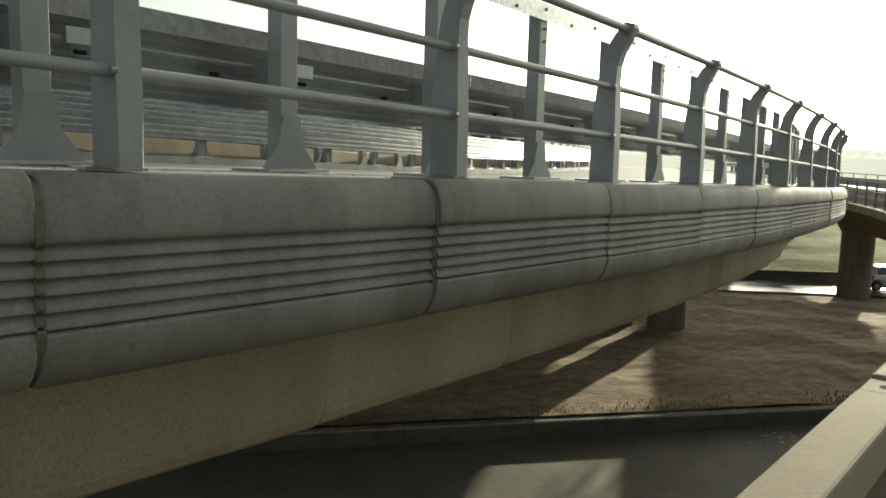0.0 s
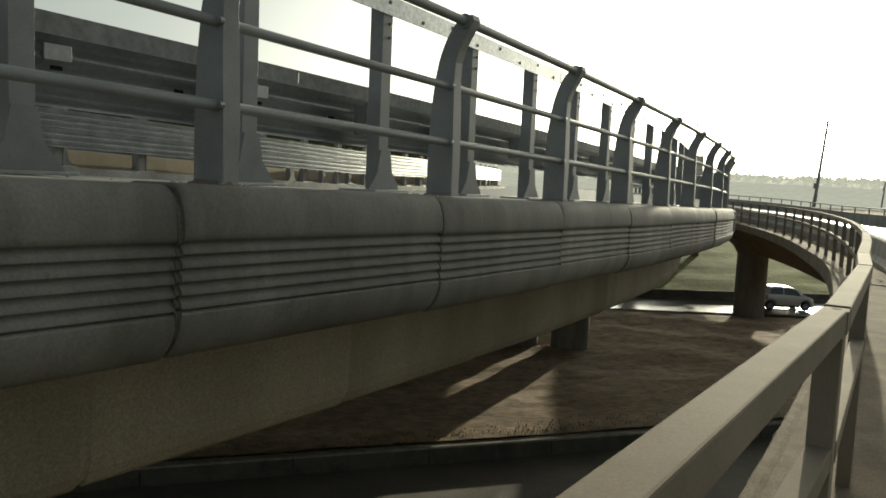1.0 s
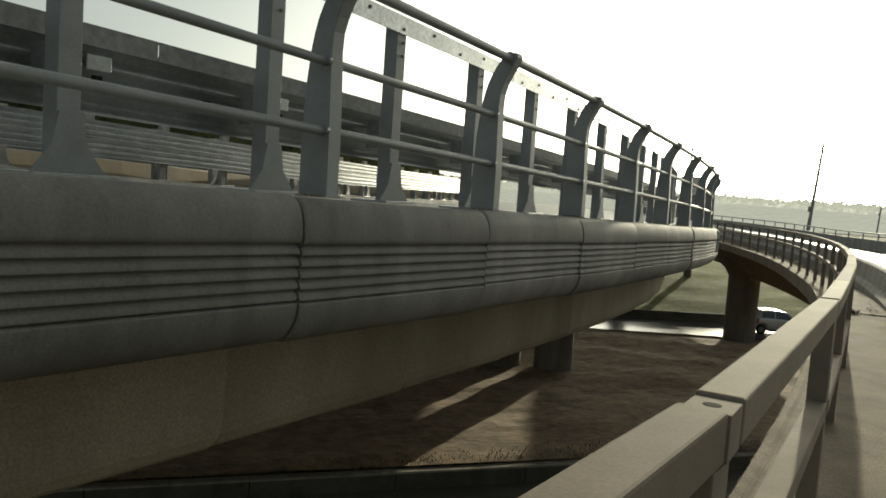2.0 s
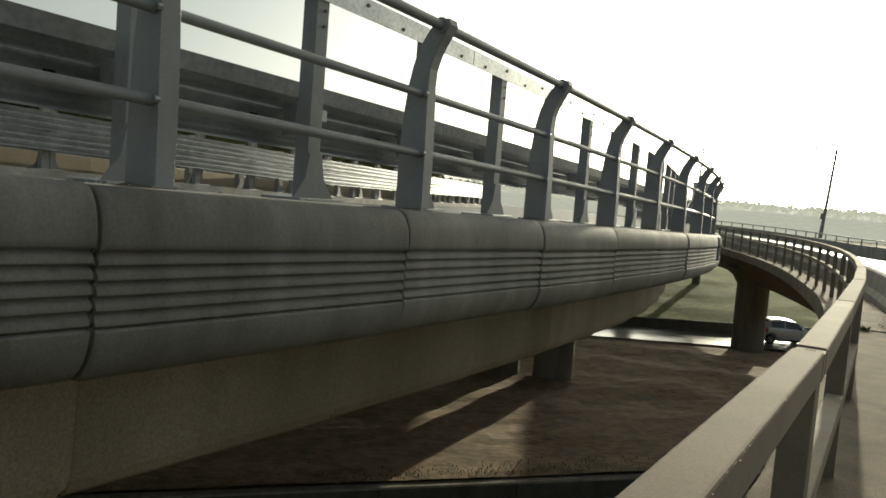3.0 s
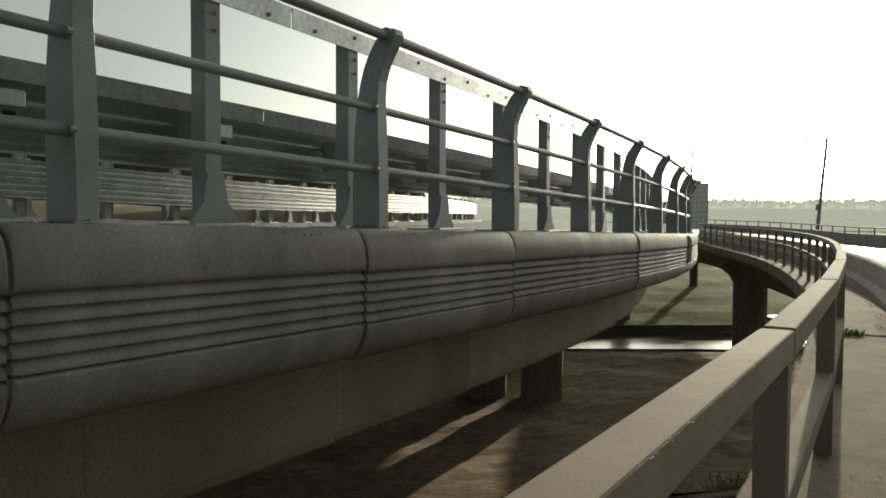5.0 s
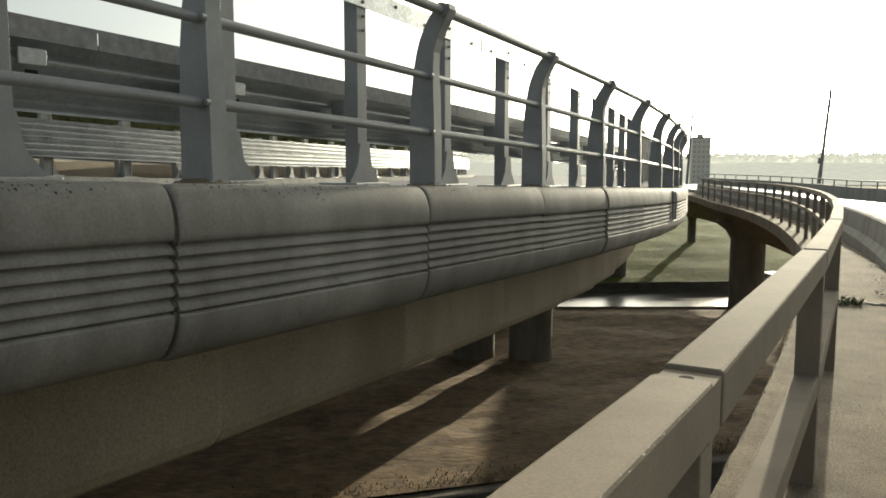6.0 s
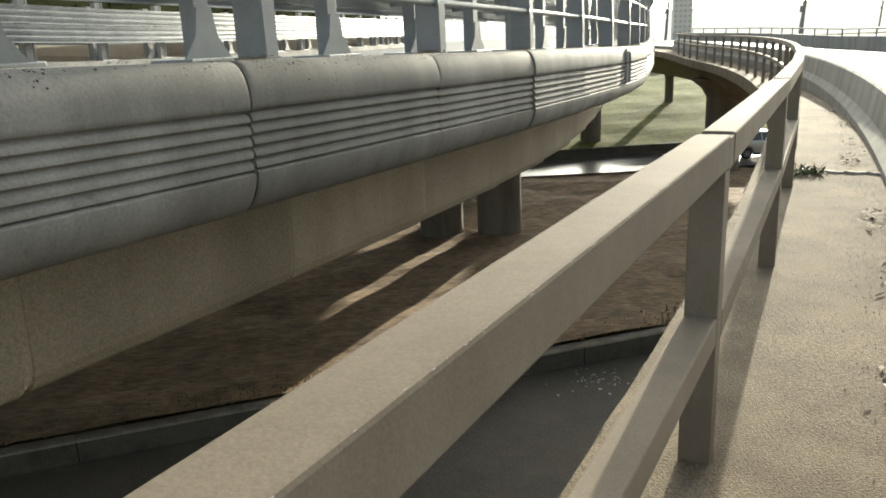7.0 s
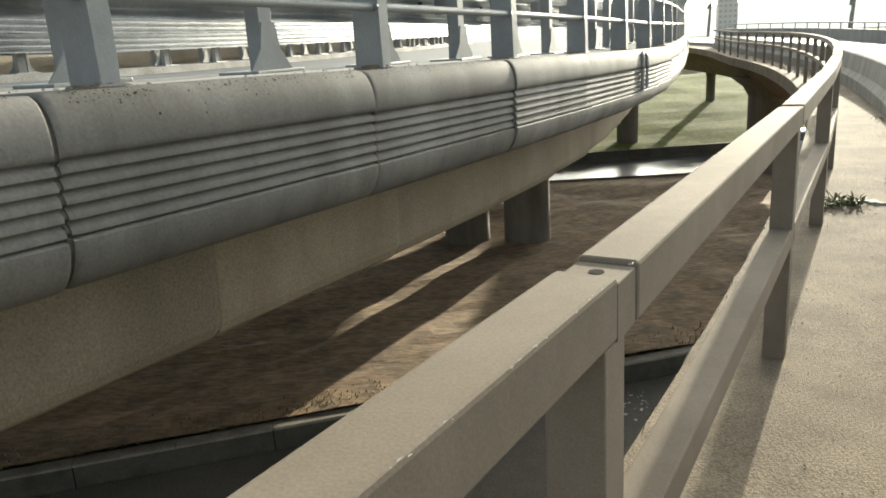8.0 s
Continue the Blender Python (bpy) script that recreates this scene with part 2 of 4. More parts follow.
bm = bmesh.new()
# unseen outer underside deepened to keep sun off the ground below
sweep(bm, [(2.02, FLOOR), (3.62, FLOOR - 0.01), (3.62, FLOOR - 0.35), (9.25, FLOOR - 0.4), (9.25, -2.0), (4.2, -1.9), (2.5, -0.35), (2.02, -0.28)], S0, S1, 1.5, dip)
structure("pavement", bm, M_WALK, "worn speckled concrete walkway slab of the ramp")
bm = bmesh.new()
sweep(bm, [(3.64, FLOOR + 0.02), (8.9, FLOOR + 0.12), (8.9, FLOOR - 0.3), (3.64, FLOOR - 0.3)], S0, S1, 1.5)
structure("road_ramp", bm, M_WORN, "sunlit asphalt carriageway of the curved ramp")

# ---- lower ground ----
LOW = -6.5
KA, KU, KN = Vector((1.4, 22.2, 0)), Vector((0.958, 0.287, 0)), Vector((-0.287, 0.958, 0))


def low(u, n, z=0.0):
    v = KA + KU * u + KN * n
    return Vector((v.x, v.y, LOW + z))


def quad_sheet(bm, c, d, nx, ny, fz=None):
    """A grid from corner function c(i, j) over 0..1."""
    g = [[bm.verts.new(c(i / nx, j / ny)) for j in range(ny + 1)] for i in range(nx + 1)]
    for i in range(nx):
        for j in range(ny):
            bm.faces.new((g[i][j], g[i + 1][j], g[i + 1][j + 1], g[i][j + 1]))
    return bm


bm = bmesh.new()
_cut = [(-2500, -0.66), (0.12, -0.66), (0.14, -0.15), (3000, -0.15)]
for (na, za), (nb, zb) in zip(_cut, _cut[1:]):
    bm.faces.new([bm.verts.new(low(u, n, z)) for u, n, z in ((-3000, na, za), (3000, na, za), (3000, nb, zb), (-3000, nb, zb))])
structure("ground", bm, M_GROUND, "dry scrub ground that reaches the horizon")
bm = bmesh.new()
quad_sheet(bm, lambda a, b: low(-60 + 140 * a, -11 + 11 * b, -0.47), None, 20, 2)
structure("road_lower", bm, M_DUSTROAD, "dusty grey asphalt road that passes under the bridge")
bm = bmesh.new()


def median(a, b):
    """Rough soil that falls away to a level strip before the far road."""
    p = low(-60 + 140 * a, 0.35 + 27 * b)
    rough = 0.10 + 0.25 * noise.noise(Vector((a * 60, b * 12, 0.3))) * (0.3 + b) + 0.05 * noise.noise(Vector((p.x * 1.6, p.y * 2.4, 6.0)))
    edge = max(0.0, min(1.0, (p.y - 45.0) / 3.0))
    p.z += rough * (1 - edge) + (0.04 if p.y < 48.6 else -0.3) * edge
    return p


quad_sheet(bm, median, None, 180, 60)
structure("ground_median", bm, M_SOIL, "rough orange-brown soil between the two roads")
# sun glare on this road is partly put into its paler asphalt
bm = bmesh.new()
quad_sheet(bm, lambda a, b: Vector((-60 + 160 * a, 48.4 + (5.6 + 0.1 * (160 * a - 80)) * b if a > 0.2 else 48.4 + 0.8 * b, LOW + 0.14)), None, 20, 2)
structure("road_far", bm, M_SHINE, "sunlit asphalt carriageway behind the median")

# kerb on top of the low retaining wall beside the lower road
bm = bmesh.new()
for u in range(-40, 60, 2):
    a, b = low(u + 0.006, 0.0), low(u + 1.994, 0.0)
    vs = []
    for p in (a, b):
        vs.append([bm.verts.new(p + KN * n + Vector((0, 0, z))) for n, z in ((0.0, 0.0), (0.005, 0.035), (0.03, 0.05), (0.34, 0.05), (0.34, 0.0))])
    for i in range(4):
        bm.faces.new((vs[0][i], vs[0][i + 1], vs[1][i + 1], vs[1][i]))
structure("kerb", bm, M_KERB, "pale concrete kerb on the retaining wall of the lower road")
retaining = tagged(new("wall_retaining"), "low concrete retaining wall between the lower road and the soil, coloured dark for its shade", kind="structure")
# face turned from the sun: its shade is painted in as dark concrete
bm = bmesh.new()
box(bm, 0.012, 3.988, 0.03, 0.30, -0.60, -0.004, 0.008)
wall_mesh = mesh_of(bm, "panel", M_SHADED)
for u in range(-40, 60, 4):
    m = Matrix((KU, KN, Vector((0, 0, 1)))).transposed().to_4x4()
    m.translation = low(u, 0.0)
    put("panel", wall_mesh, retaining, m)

# girder web below the edge panels, in cast segments with open joints
web = tagged(new("wall_girder"), "brown-stained concrete girder side below the bridge edge, cast in segments", kind="structure")
web_pts = [(-0.10, 0.84), (0.0, 0.80), (0.004, 0.2), (0.0, -0.16), (-0.012, -0.24), (-0.045, -0.31), (-0.09, -0.345), (-0.10, -0.345)]
bm = bmesh.new()
extrude_profile(bm, [(-y, z) for y, z in web_pts], [(0.004, 0.10), (0.02, 0.09), (0.045, 0.0), (1.15, 0.0), (2.29, 0.0), (2.325, 0.09), (2.344, 0.10)])
web_mesh = mesh_of(bm, "panel", M_WALL)
for k in range(-4, 32):
    s = 0.4 + 2.35 * k
    put("panel", web_mesh, web, basis(s, -1.252, 0.0, True))


def round_pier(name, s, o, r, top, label):
    """A round column with a flared head."""
    p = thing(name, label, "bridge pier", "bridge piers")
    base = at(s, o, 0.0)
    for nm, prof in (("shaft", [(r * 1.05, LOW - 0.7), (r, LOW + 0.3), (r, top - 1.0)]), ("head", [(r, top - 1.0), (r * 1.3, top - 0.5), (r * 1.9, top - 0.06), (r * 1.9, top)])):
        b = bmesh.new()
        n = 24
        loops = [[b.verts.new((base.x + q * math.cos(2 * math.pi * i / n), base.y + q * math.sin(2 * math.pi * i / n), z)) for i in range(n)] for q, z in prof]
        for la, lb in zip(loops, loops[1:]):
            for i in range(n):
                b.faces.new((la[i], la[(i + 1) % n], lb[(i + 1) % n], lb[i]))
        b.faces.new(loops[0])
        b.faces.new(loops[-1])
        part(nm, b, M_PIER, p, smooth=True)
    return p


round_pier("bridge_pier", 49.0, 4.3, 0.95, -1.25 + drop(49.0, 4.0), "round grey concrete pier under the curved ramp")
round_pier("bridge_pier", 34.6, -5.8, 0.9, -0.28 + drop(34.6), "round grey concrete pier of a pair under the bridge")
round_pier("bridge_pier", 34.6, -8.25, 0.9, -0.28 + drop(34.6), "round grey concrete pier of a pair under the bridge")
round_pier("bridge_pier", 58.6, -0.9, 0.7, -0.28 + drop(58.6), "round grey concrete pier behind the far road")
round_pier("bridge_pier", 71.6, 7.0, 0.36, -1.9 + drop(71.6, 4.0), "slender concrete column under the end of the ramp")
round_pier("bridge_pier", 22.0, 7.2, 0.95, -1.25 + drop(22.0, 4.0), "round grey concrete pier under the curved ramp")

# ---- fascia panels ----
fascia_pts = [(0.30, 0.0), (0.03, 0.0), (0.012, -0.002), (-0.010, -0.011), (-0.030, -0.026), (-0.046, -0.048), (-0.060, -0.075), (-0.070, -0.105), (-0.077, -0.138), (-0.081, -0.175), (-0.082, -0.210), (-0.079, -0.228), (-0.070, -0.238), (-0.052, -0.243)]
z = -0.246
for k in range(5):
    fascia_pts += [(-0.050, z - 0.004), (-0.060, z - 0.012), (-0.068, z - 0.024), (-0.073, z - 0.036), (-0.073, z - 0.045), (-0.064, z - 0.052), (-0.051, z - 0.056)]
    z -= 0.058
fascia_pts += [(-0.068, z - 0.003), (-0.077, z - 0.012), (-0.077, z - 0.034), (-0.071, z - 0.068), (-0.061, z - 0.100), (-0.048, z - 0.130), (-0.031, z - 0.158), (-0.011, z - 0.182), (0.014, z - 0.202), (0.045, z - 0.216), (0.10, z - 0.222), (0.10, -0.55), (0.16, -0.30), (0.30, -0.20)]
bm = bmesh.new()
extrude_profile(bm, fascia_pts, [(0.014, 0.10), (0.015, 0.034), (0.019, 0.022), (0.027, 0.011), (0.040, 0.003), (0.056, 0.0), (0.7, 0.0), (1.3, 0.0), (1.985, 0.0), (1.992, 0.004), (1.995, 0.012), (1.996, 0.10)])
fascia_mesh = mesh_of(bm, "panel", M_FASCIA, True)
# dark filler added for the shade inside the open panel gaps
bm = bmesh.new()
extrude_profile(bm, fascia_pts, [(-0.010, 0.07), (0.022, 0.07)])
gap_mesh = mesh_of(bm, "joint", M_SHADED)
fascia = tagged(new("wall_bridge_edge"), "row of grey precast concrete edge panels with a rounded nose and five grooves", kind="structure")
rng = random.Random(4)
for k in range(-5, 33):
    s = 2.0 * k
    m = basis(s, 0.0 + rng.uniform(-0.012, 0.010), TOP + rng.uniform(-0.006, 0.006), True)
    put("panel", fascia_mesh, fascia, m @ pose(0, 0, 0, rng.uniform(-0.4, 0.4), 0, 0.52))
    put("joint", gap_mesh, fascia, basis(s, 0.0, TOP, True))

# ---- bridge railing with bent posts ----
railing = thing("bridge_railing", "grey painted steel bridge railing with bent posts and three pipes", "railing")
POST_Z = [(0.0, -0.285, -0.078), (0.30, -0.284, -0.080), (0.60, -0.272, -0.090), (0.80, -0.248, -0.096), (0.90, -0.228, -0.090), (0.98, -0.204, -0.066), (1.05, -0.174, -0.034), (1.11, -0.138, 0.004), (1.17, -0.096, 0.034), (1.205, -0.060, 0.024)]
bm = bmesh.new()
loops = []
for h, back, front in POST_Z:
    loops.append([bm.verts.new((x, -o, h)) for x, o in ((-0.05, back), (0.05, back), (0.05, front), (-0.05, front))])
for a, b in zip(loops, loops[1:]):
    for i in range(4):
        bm.faces.new((a[i], a[(i + 1) % 4], b[(i + 1) % 4], b[i]))
bm.faces.new(loops[0])
bm.faces.new(loops[-1])
bmesh.ops.bevel(bm, geom=[e for e in bm.edges if abs(e.verts[0].co.z - e.verts[1].co.z) > 0.01], offset=0.006, segments=1, affect="EDGES")
post_mesh = mesh_of(bm, "post", M_POST)
bm = bmesh.new()
tube(bm, (-0.062, 0, 0), (0.062, 0, 0), 0.050, 16)
collar_mesh = mesh_of(bm, "collar", M_POST)
bm = bmesh.new()
tube(bm, (-0.012, 0, 0), (0.012, 0, 0), 0.016, 8)
bolt_mesh = mesh_of(bm, "bolt", M_GALV)
bm = bmesh.new()
box(bm, -0.062, 0.062, 0.07, 0.295, 0.0, 0.012, 0.003)
base_mesh = mesh_of(bm, "base_plate", M_POST)
PIPES = ((0.366, -0.125, 0.027), (0.742, -0.135, 0.0255), (1.165, -0.030, 0.031))
for k in range(-5, 31):
    s = 2.0 * k + 0.395
    pm = basis(s, 0.0, TOP + 0.002)
    p = put("post", post_mesh, railing, pm)
    put("base_plate", base_mesh, p)
    bm = bmesh.new()
    mr = random.Random(k)
    ring = [bm.verts.new((0.13 * math.cos(q * 0.524) * mr.uniform(0.8, 1.3), 0.18 + 0.125 * math.sin(q * 0.524) * mr.uniform(0.85, 1.1), 0.0)) for q in range(12)]
    inner = [bm.verts.new((0.09 * math.cos(q * 0.524), 0.18 + 0.10 * math.sin(q * 0.524), mr.uniform(0.008, 0.024))) for q in range(12)]
    for q in range(12):
        bm.faces.new((ring[q], ring[(q + 1) % 12], inner[(q + 1) % 12], inner[q]))
    bm.faces.new(inner)
    part("mortar_pad", bm, M_WALK, p, "crumbling pale mortar at the post foot")
    put("collar", collar_mesh, p, pose(0, 0.030, 1.165))
    for h, o, r in PIPES[:2]:
        put("bolt", bolt_mesh, p, pose(-0.056, -o - 0.035, h))
    for h, o, r in PIPES:
        a, b = at(s, o, TOP + h), at(s + 2.0, o, TOP + h)
        bm = bmesh.new()
        tube(bm, a, b, r, 12)
        part("pipe", bm, M_POST, railing, smooth=True)

# ---- crash barriers ----
WAVE = []
for i in range(37):
    f = i / 36.0
    WAVE.append((0.041 * math.cos(2 * math.pi * 3 * f), 0.506 * f))


def beam(bm, s0, s1, o, z0, height=0.506):
    """A three-wave steel beam with a turned lip, along the curve."""
    pts = [(o + d, z0 + h * height / 0.506) for d, h in WAVE]
    pts += [(p[0] - 0.006, p[1]) for p in reversed(pts)]
    return sweep(bm, pts, s0, s1, 0.75)


bm = bmesh.new()
box(bm, -0.065, 0.065, -0.064, -0.052, 0.0, 1.58, 0.003)
box(bm, -0.065, 0.065, 0.052, 0.064, 0.0, 1.58, 0.003)
box(bm, -0.065, -0.055, -0.053, 0.053, 0.0, 1.58)
tpost_mesh = mesh_of(bm, "post", M_POST)
bm = bmesh.new()
vs = [bm.verts.new(c) for c in ((-0.065, -0.072, 0.34), (0.065, -0.072, 0.34), (0.10, -0.072, 0.16), (0.21, -0.072, 0.02), (-0.21, -0.072, 0.02), (-0.10, -0.072, 0.16))]
f = bm.faces.new(vs)
r = bmesh.ops.extrude_face_region(bm, geom=[f])
for v in [g for g in r["geom"] if isinstance(g, bmesh.types.BMVert)]:
    v.co.y = -0.088
gusset_mesh = mesh_of(bm, "gusset", M_POST)
bm = bmesh.new()
box(bm, -0.09, 0.09, -0.06, 0.06, 0.0, 1.40, 0.006)
box(bm, -0.12, -0.09, -0.075, 0.075, 0.0, 1.40, 0.004)
box_post_mesh = mesh_of(bm, "post", M_BARRIER)
bm = bmesh.new()
box(bm, -0.24, 0.24, -0.17, 0.20, 0.0, 0.02, 0.004)
foot_mesh = mesh_of(bm, "base_plate", M_GALV)
bm = bmesh.new()
box(bm, -0.06, 0.06, 0.064, 0.205, 0.46, 0.70, 0.006)
spacer_mesh = mesh_of(bm, "spacer", M_GALV)
bm = bmesh.new()
tube(bm, (0, -0.009, 0), (0, 0.009, 0), 0.012, 8)
nut_mesh = mesh_of(bm, "bolt", M_RUST)


bm = bmesh.new()
box(bm, -0.08, 0.08, -0.01, 0.012, -0.045, 0.045, 0.006)
bracket_mesh = mesh_of(bm, "bracket", M_GALV)
bm = bmesh.new()
box(bm, -0.035, 0.035, -0.004, 0.004, -0.012, 0.012, 0.003)
slot_mesh = mesh_of(bm, "slot", M_RUBBER)


def crash_barrier(o, s0, s1, side, z0, label, beam_z, beam_h, top_rail=True, height=1.0, step=1.5, steel=None):
    """Posts at even steps with a three-wave beam on one side and a channel on top. side 1: beam to the inner side."""
    b = thing("crash_barrier", label, "crash barrier", "crash barriers")
    n = int((s1 - s0) / step)
    for k in range(n + 1):
        s = s0 + step * k
        m = basis(s, o, z0) @ pose(0, 0, 0, 0, 0, 0 if side > 0 else 180)
        if height != 1.0:
            m = m @ Matrix.Diagonal((1, 1, height, 1))
        p = put("post", tpost_mesh if top_rail else box_post_mesh, b, m)
        put("gusset", gusset_mesh, p)
        put("base_plate", foot_mesh, p)
        put("spacer", spacer_mesh, p)
        if top_rail:
            put("bracket", bracket_mesh, p, pose(0.33, 0.195, 0.655))
            put("slot", slot_mesh, p, pose(0.33, 0.2065, 0.575))
            put("slot", slot_mesh, p, pose(-0.35, 0.2065, 0.575))
            for x, y, h in ((0.02, -0.07, 1.25), (0.02, -0.07, 1.36), (-0.02, 0.29, 0.52), (0.02, 0.29, 0.62)):
                put("bolt", nut_mesh, p, pose(x, y, h))
    s = s0 - 0.75
    while s < s1:
        for bz in beam_z:
            bm = bmesh.new()
            beam(bm, s, min(s + 4.52, s1 + 0.75), o - side * 0.25, bz, beam_h)
            part("beam", bm, steel or M_GALV, b, smooth=True)
        if top_rail:
            bm = bmesh.new()
            c0, c1 = o - side * 0.20, o - side * 0.27
            sweep(bm, [(c0, z0 + 0.755), (c0, z0 + 0.875), (c1, z0 + 0.878), (c1, z0 + 0.870), (c0 - side * 0.006, z0 + 0.867), (c0 - side * 0.006, z0 + 0.755)], s, min(s + 4.49, s1 + 0.75), 0.75)
            part("channel", bm, M_LAMP, b, "dark steel channel on top of the beam")
            bm = bmesh.new()
            oo = o + side * 0.068
            sweep(bm, [(oo + 0.012, z0 + 1.43), (oo + 0.012, z0 + 1.58), (oo - 0.06, z0 + 1.58), (oo - 0.06, z0 + 1.572), (oo + 0.002, z0 + 1.572), (oo + 0.002, z0 + 1.43)], s, min(s + 4.48, s1 + 0.75), 0.75)
            tr = part("top_rail", bm, M_AGED, b)
            for q in range(9):
                bm = bmesh.new()
                c0, c1 = at(s + 0.25 + q * 0.5, oo + 0.010, z0 + 1.50 + (0.03 if q % 2 else -0.03)), at(s + 0.25 + q * 0.5, oo + 0.020, z0 + 1.50 + (0.03 if q % 2 else -0.03))
                tube(bm, c0, c1, 0.016, 8)
                part("bolt", bm, M_RUST, tr)
        s += 4.5
    return b


crash_barrier(-1.2, -10.5, 57.0, 1, TOP, "galvanised steel crash barrier with three-wave beam on the bridge edge", (TOP + 0.37,), 0.415)
crash_barrier(-11.6, -10.5, 66.0, -1, TOP + 0.104, "galvanised steel crash barrier along the far side of the bridge road", (TOP + 0.48, TOP + 0.85), 0.345, False, 0.88, 2.2, M_AGED)
crash_barrier(-12.6, -9.6, 66.0, 1, TOP + 0.104, "second galvanised crash barrier behind the first one", (TOP + 0.48, TOP + 0.85), 0.345, False, 0.88, 2.2, M_AGED)

# ---- near railing of the walkway ----
walk_rail = thing("walkway_railing", "beige painted box-section railing along the edge of the walkway", "railing")
JOINTS = [-10.7, -8.5, -6.1, -3.8, -1.74, 0.232, 2.29, 5.18, 7.46, 9.62, 11.95, 14.2, 16.5, 18.8, 21.1, 23.4, 25.7, 28.0, 30.3, 32.6, 34.9, 37.2, 39.5, 41.8, 44.1, 46.4, 48.7, 51.0, 53.3, 55.6]


RAIL_LINE = [(-11.0, 2.45, 1.25, 0.78), (-1.74, 2.452, 1.25, 0.78), (0.232, 2.473, 1.235, 0.76), (2.29, 2.424, 1.198, 0.79), (5.18, 2.322, 1.078, 1.14), (7.46, 2.330, 1.084, 1.13), (8.6, 2.340, 1.102, 1.0), (18.0, 2.302, 1.102, 1.0), (80.0, 2.302, 1.102, 1.0)]


def rail_line(s, c):
    """The railing along the curve: c 1 its middle, outwards from the bridge edge; 2 its height; 3 its section, as a share of 85 mm."""
    for a, b in zip(RAIL_LINE, RAIL_LINE[1:]):
        if s <= b[0]:
            return a[c] + (b[c] - a[c]) * (s - a[0]) / (b[0] - a[0])
    return RAIL_LINE[-1][c]


def rail_o(s):
    return rail_line(s, 1)


def rail_z(s):
    return rail_line(s, 2)


def taper(bm, ln, ka, kb):
    """Thin a bar evenly from share ka at its start to kb at its end."""
    for v in bm.verts:
        k = ka + (kb - ka) * max(0.0, min(1.0, v.co.x / ln))
        v.co.y *= k
        v.co.z *= k
    return bm


for k, (a, b) in enumerate(zip(JOINTS, JOINTS[1:])):
    pa, pb = at(a, rail_o(a), rail_z(a) + rng.uniform(-0.003, 0.003)), at(b, rail_o(b), rail_z(b))
    ax = (pb - pa)
    ln = ax.length
    ax.normalize()
    left = Vector((0, 0, 1)).cross(ax).normalized()
    m = Matrix((ax, left, ax.cross(left))).transposed().to_4x4()
    m.translation = pa
    ka, kb = rail_line(a, 3), rail_line(b, 3)
    bm = bmesh.new()
    box(bm, 0.004, ln - 0.084, -0.0425, 0.0425, -0.085, 0.0, 0.006)
    part("top_rail", taper(bm, ln, ka, kb), M_RAIL, walk_rail, m=m)
    bm = bmesh.new()
    box(bm, -0.046, ln - 0.128, -0.04, 0.04, -0.545, -0.465, 0.005)
    part("lower_rail", taper(bm, ln, ka, kb), M_RAIL, walk_rail, m=m)
    bm = bmesh.new()
    box(bm, -0.086, -0.002, -0.0405, 0.0405, -0.086, -0.006, 0.002)
    sp = part("splice", taper(bm, ln, ka, kb), M_RAIL, walk_rail, "scraped splice plate with a bolt hole", m=m)
    bm = bmesh.new()
    tube(bm, (-0.046, 0, -0.0066 * ka), (-0.046, 0, -0.0052 * ka), 0.012, 12)
    part("bolt_hole", bm, M_RUBBER, sp)
    top = rail_z(a)
    pm = basis(a - 0.08, rail_o(a), 0)
    pm.translation = at(a - 0.08, rail_o(a) - 0.002, top)
    bm = bmesh.new()
    box(bm, -0.05, 0.035, -0.041 * ka, 0.043 * ka, FLOOR - 0.02 + dip(a) - top, -0.0865 * ka, 0.003)
    pp = part("post", bm, M_RAIL, walk_rail, m=pm)
    bm = bmesh.new()
    box(bm, -0.09, 0.09, -0.08, 0.08, FLOOR - 0.02 + dip(a) - top, FLOOR - 0.008 + dip(a) - top, 0.003)
    part("base_plate", bm, M_RAIL, pp)

# ---- concrete barrier between walkway and ramp road ----
nj = [(3.05, FLOOR - 0.22), (3.05, FLOOR + 0.06), (3.14, FLOOR + 0.18), (3.19, FLOOR + 0.53), (3.22, FLOOR + 0.56), (3.38, FLOOR + 0.56), (3.41, FLOOR + 0.53), (3.46, FLOOR + 0.18), (3.60, FLOOR + 0.06), (3.60, FLOOR - 0.22)]
for k in range(17):
    s = -8.0 + 4.0 * k
    bm = bmesh.new()
    sweep(bm, nj, s + 0.01, s + 3.99, 1.33)
    tagged(part("concrete_barrier", bm, M_BARRIER, None), "grey cast concrete barrier segment beside the walkway", "barrier", "barrier segments")

# ---- parapet at the outer side of the ramp ----
bm = bmesh.new()
sweep(bm, [(8.9, FLOOR - 0.39), (8.9, FLOOR + 0.70), (9.2, FLOOR + 0.70), (9.2, FLOOR - 0.39)], S0, S1, 2.0)
structure("wall_parapet", bm, M_BARRIER, "grey concrete parapet on the outer side of the ramp")
para = thing("parapet_railing", "thin grey steel railing on top of the concrete parapet", "railing")
for k in range(0, 37):
    s = 2.0 * k
    bm = bmesh.new()
    box(bm, -0.03, 0.03, -0.03, 0.03, 0, 0.32, 0.004)
    part("post", bm, M_LAMP, para, m=basis(s, 9.05, FLOOR + 0.70))
    bm = bmesh.new()
    tube(bm, at(s, 9.05, FLOOR + 1.03), at(s + 2.0, 9.05, FLOOR + 1.03), 0.035, 8)
    part("pipe", bm, M_LAMP, para)


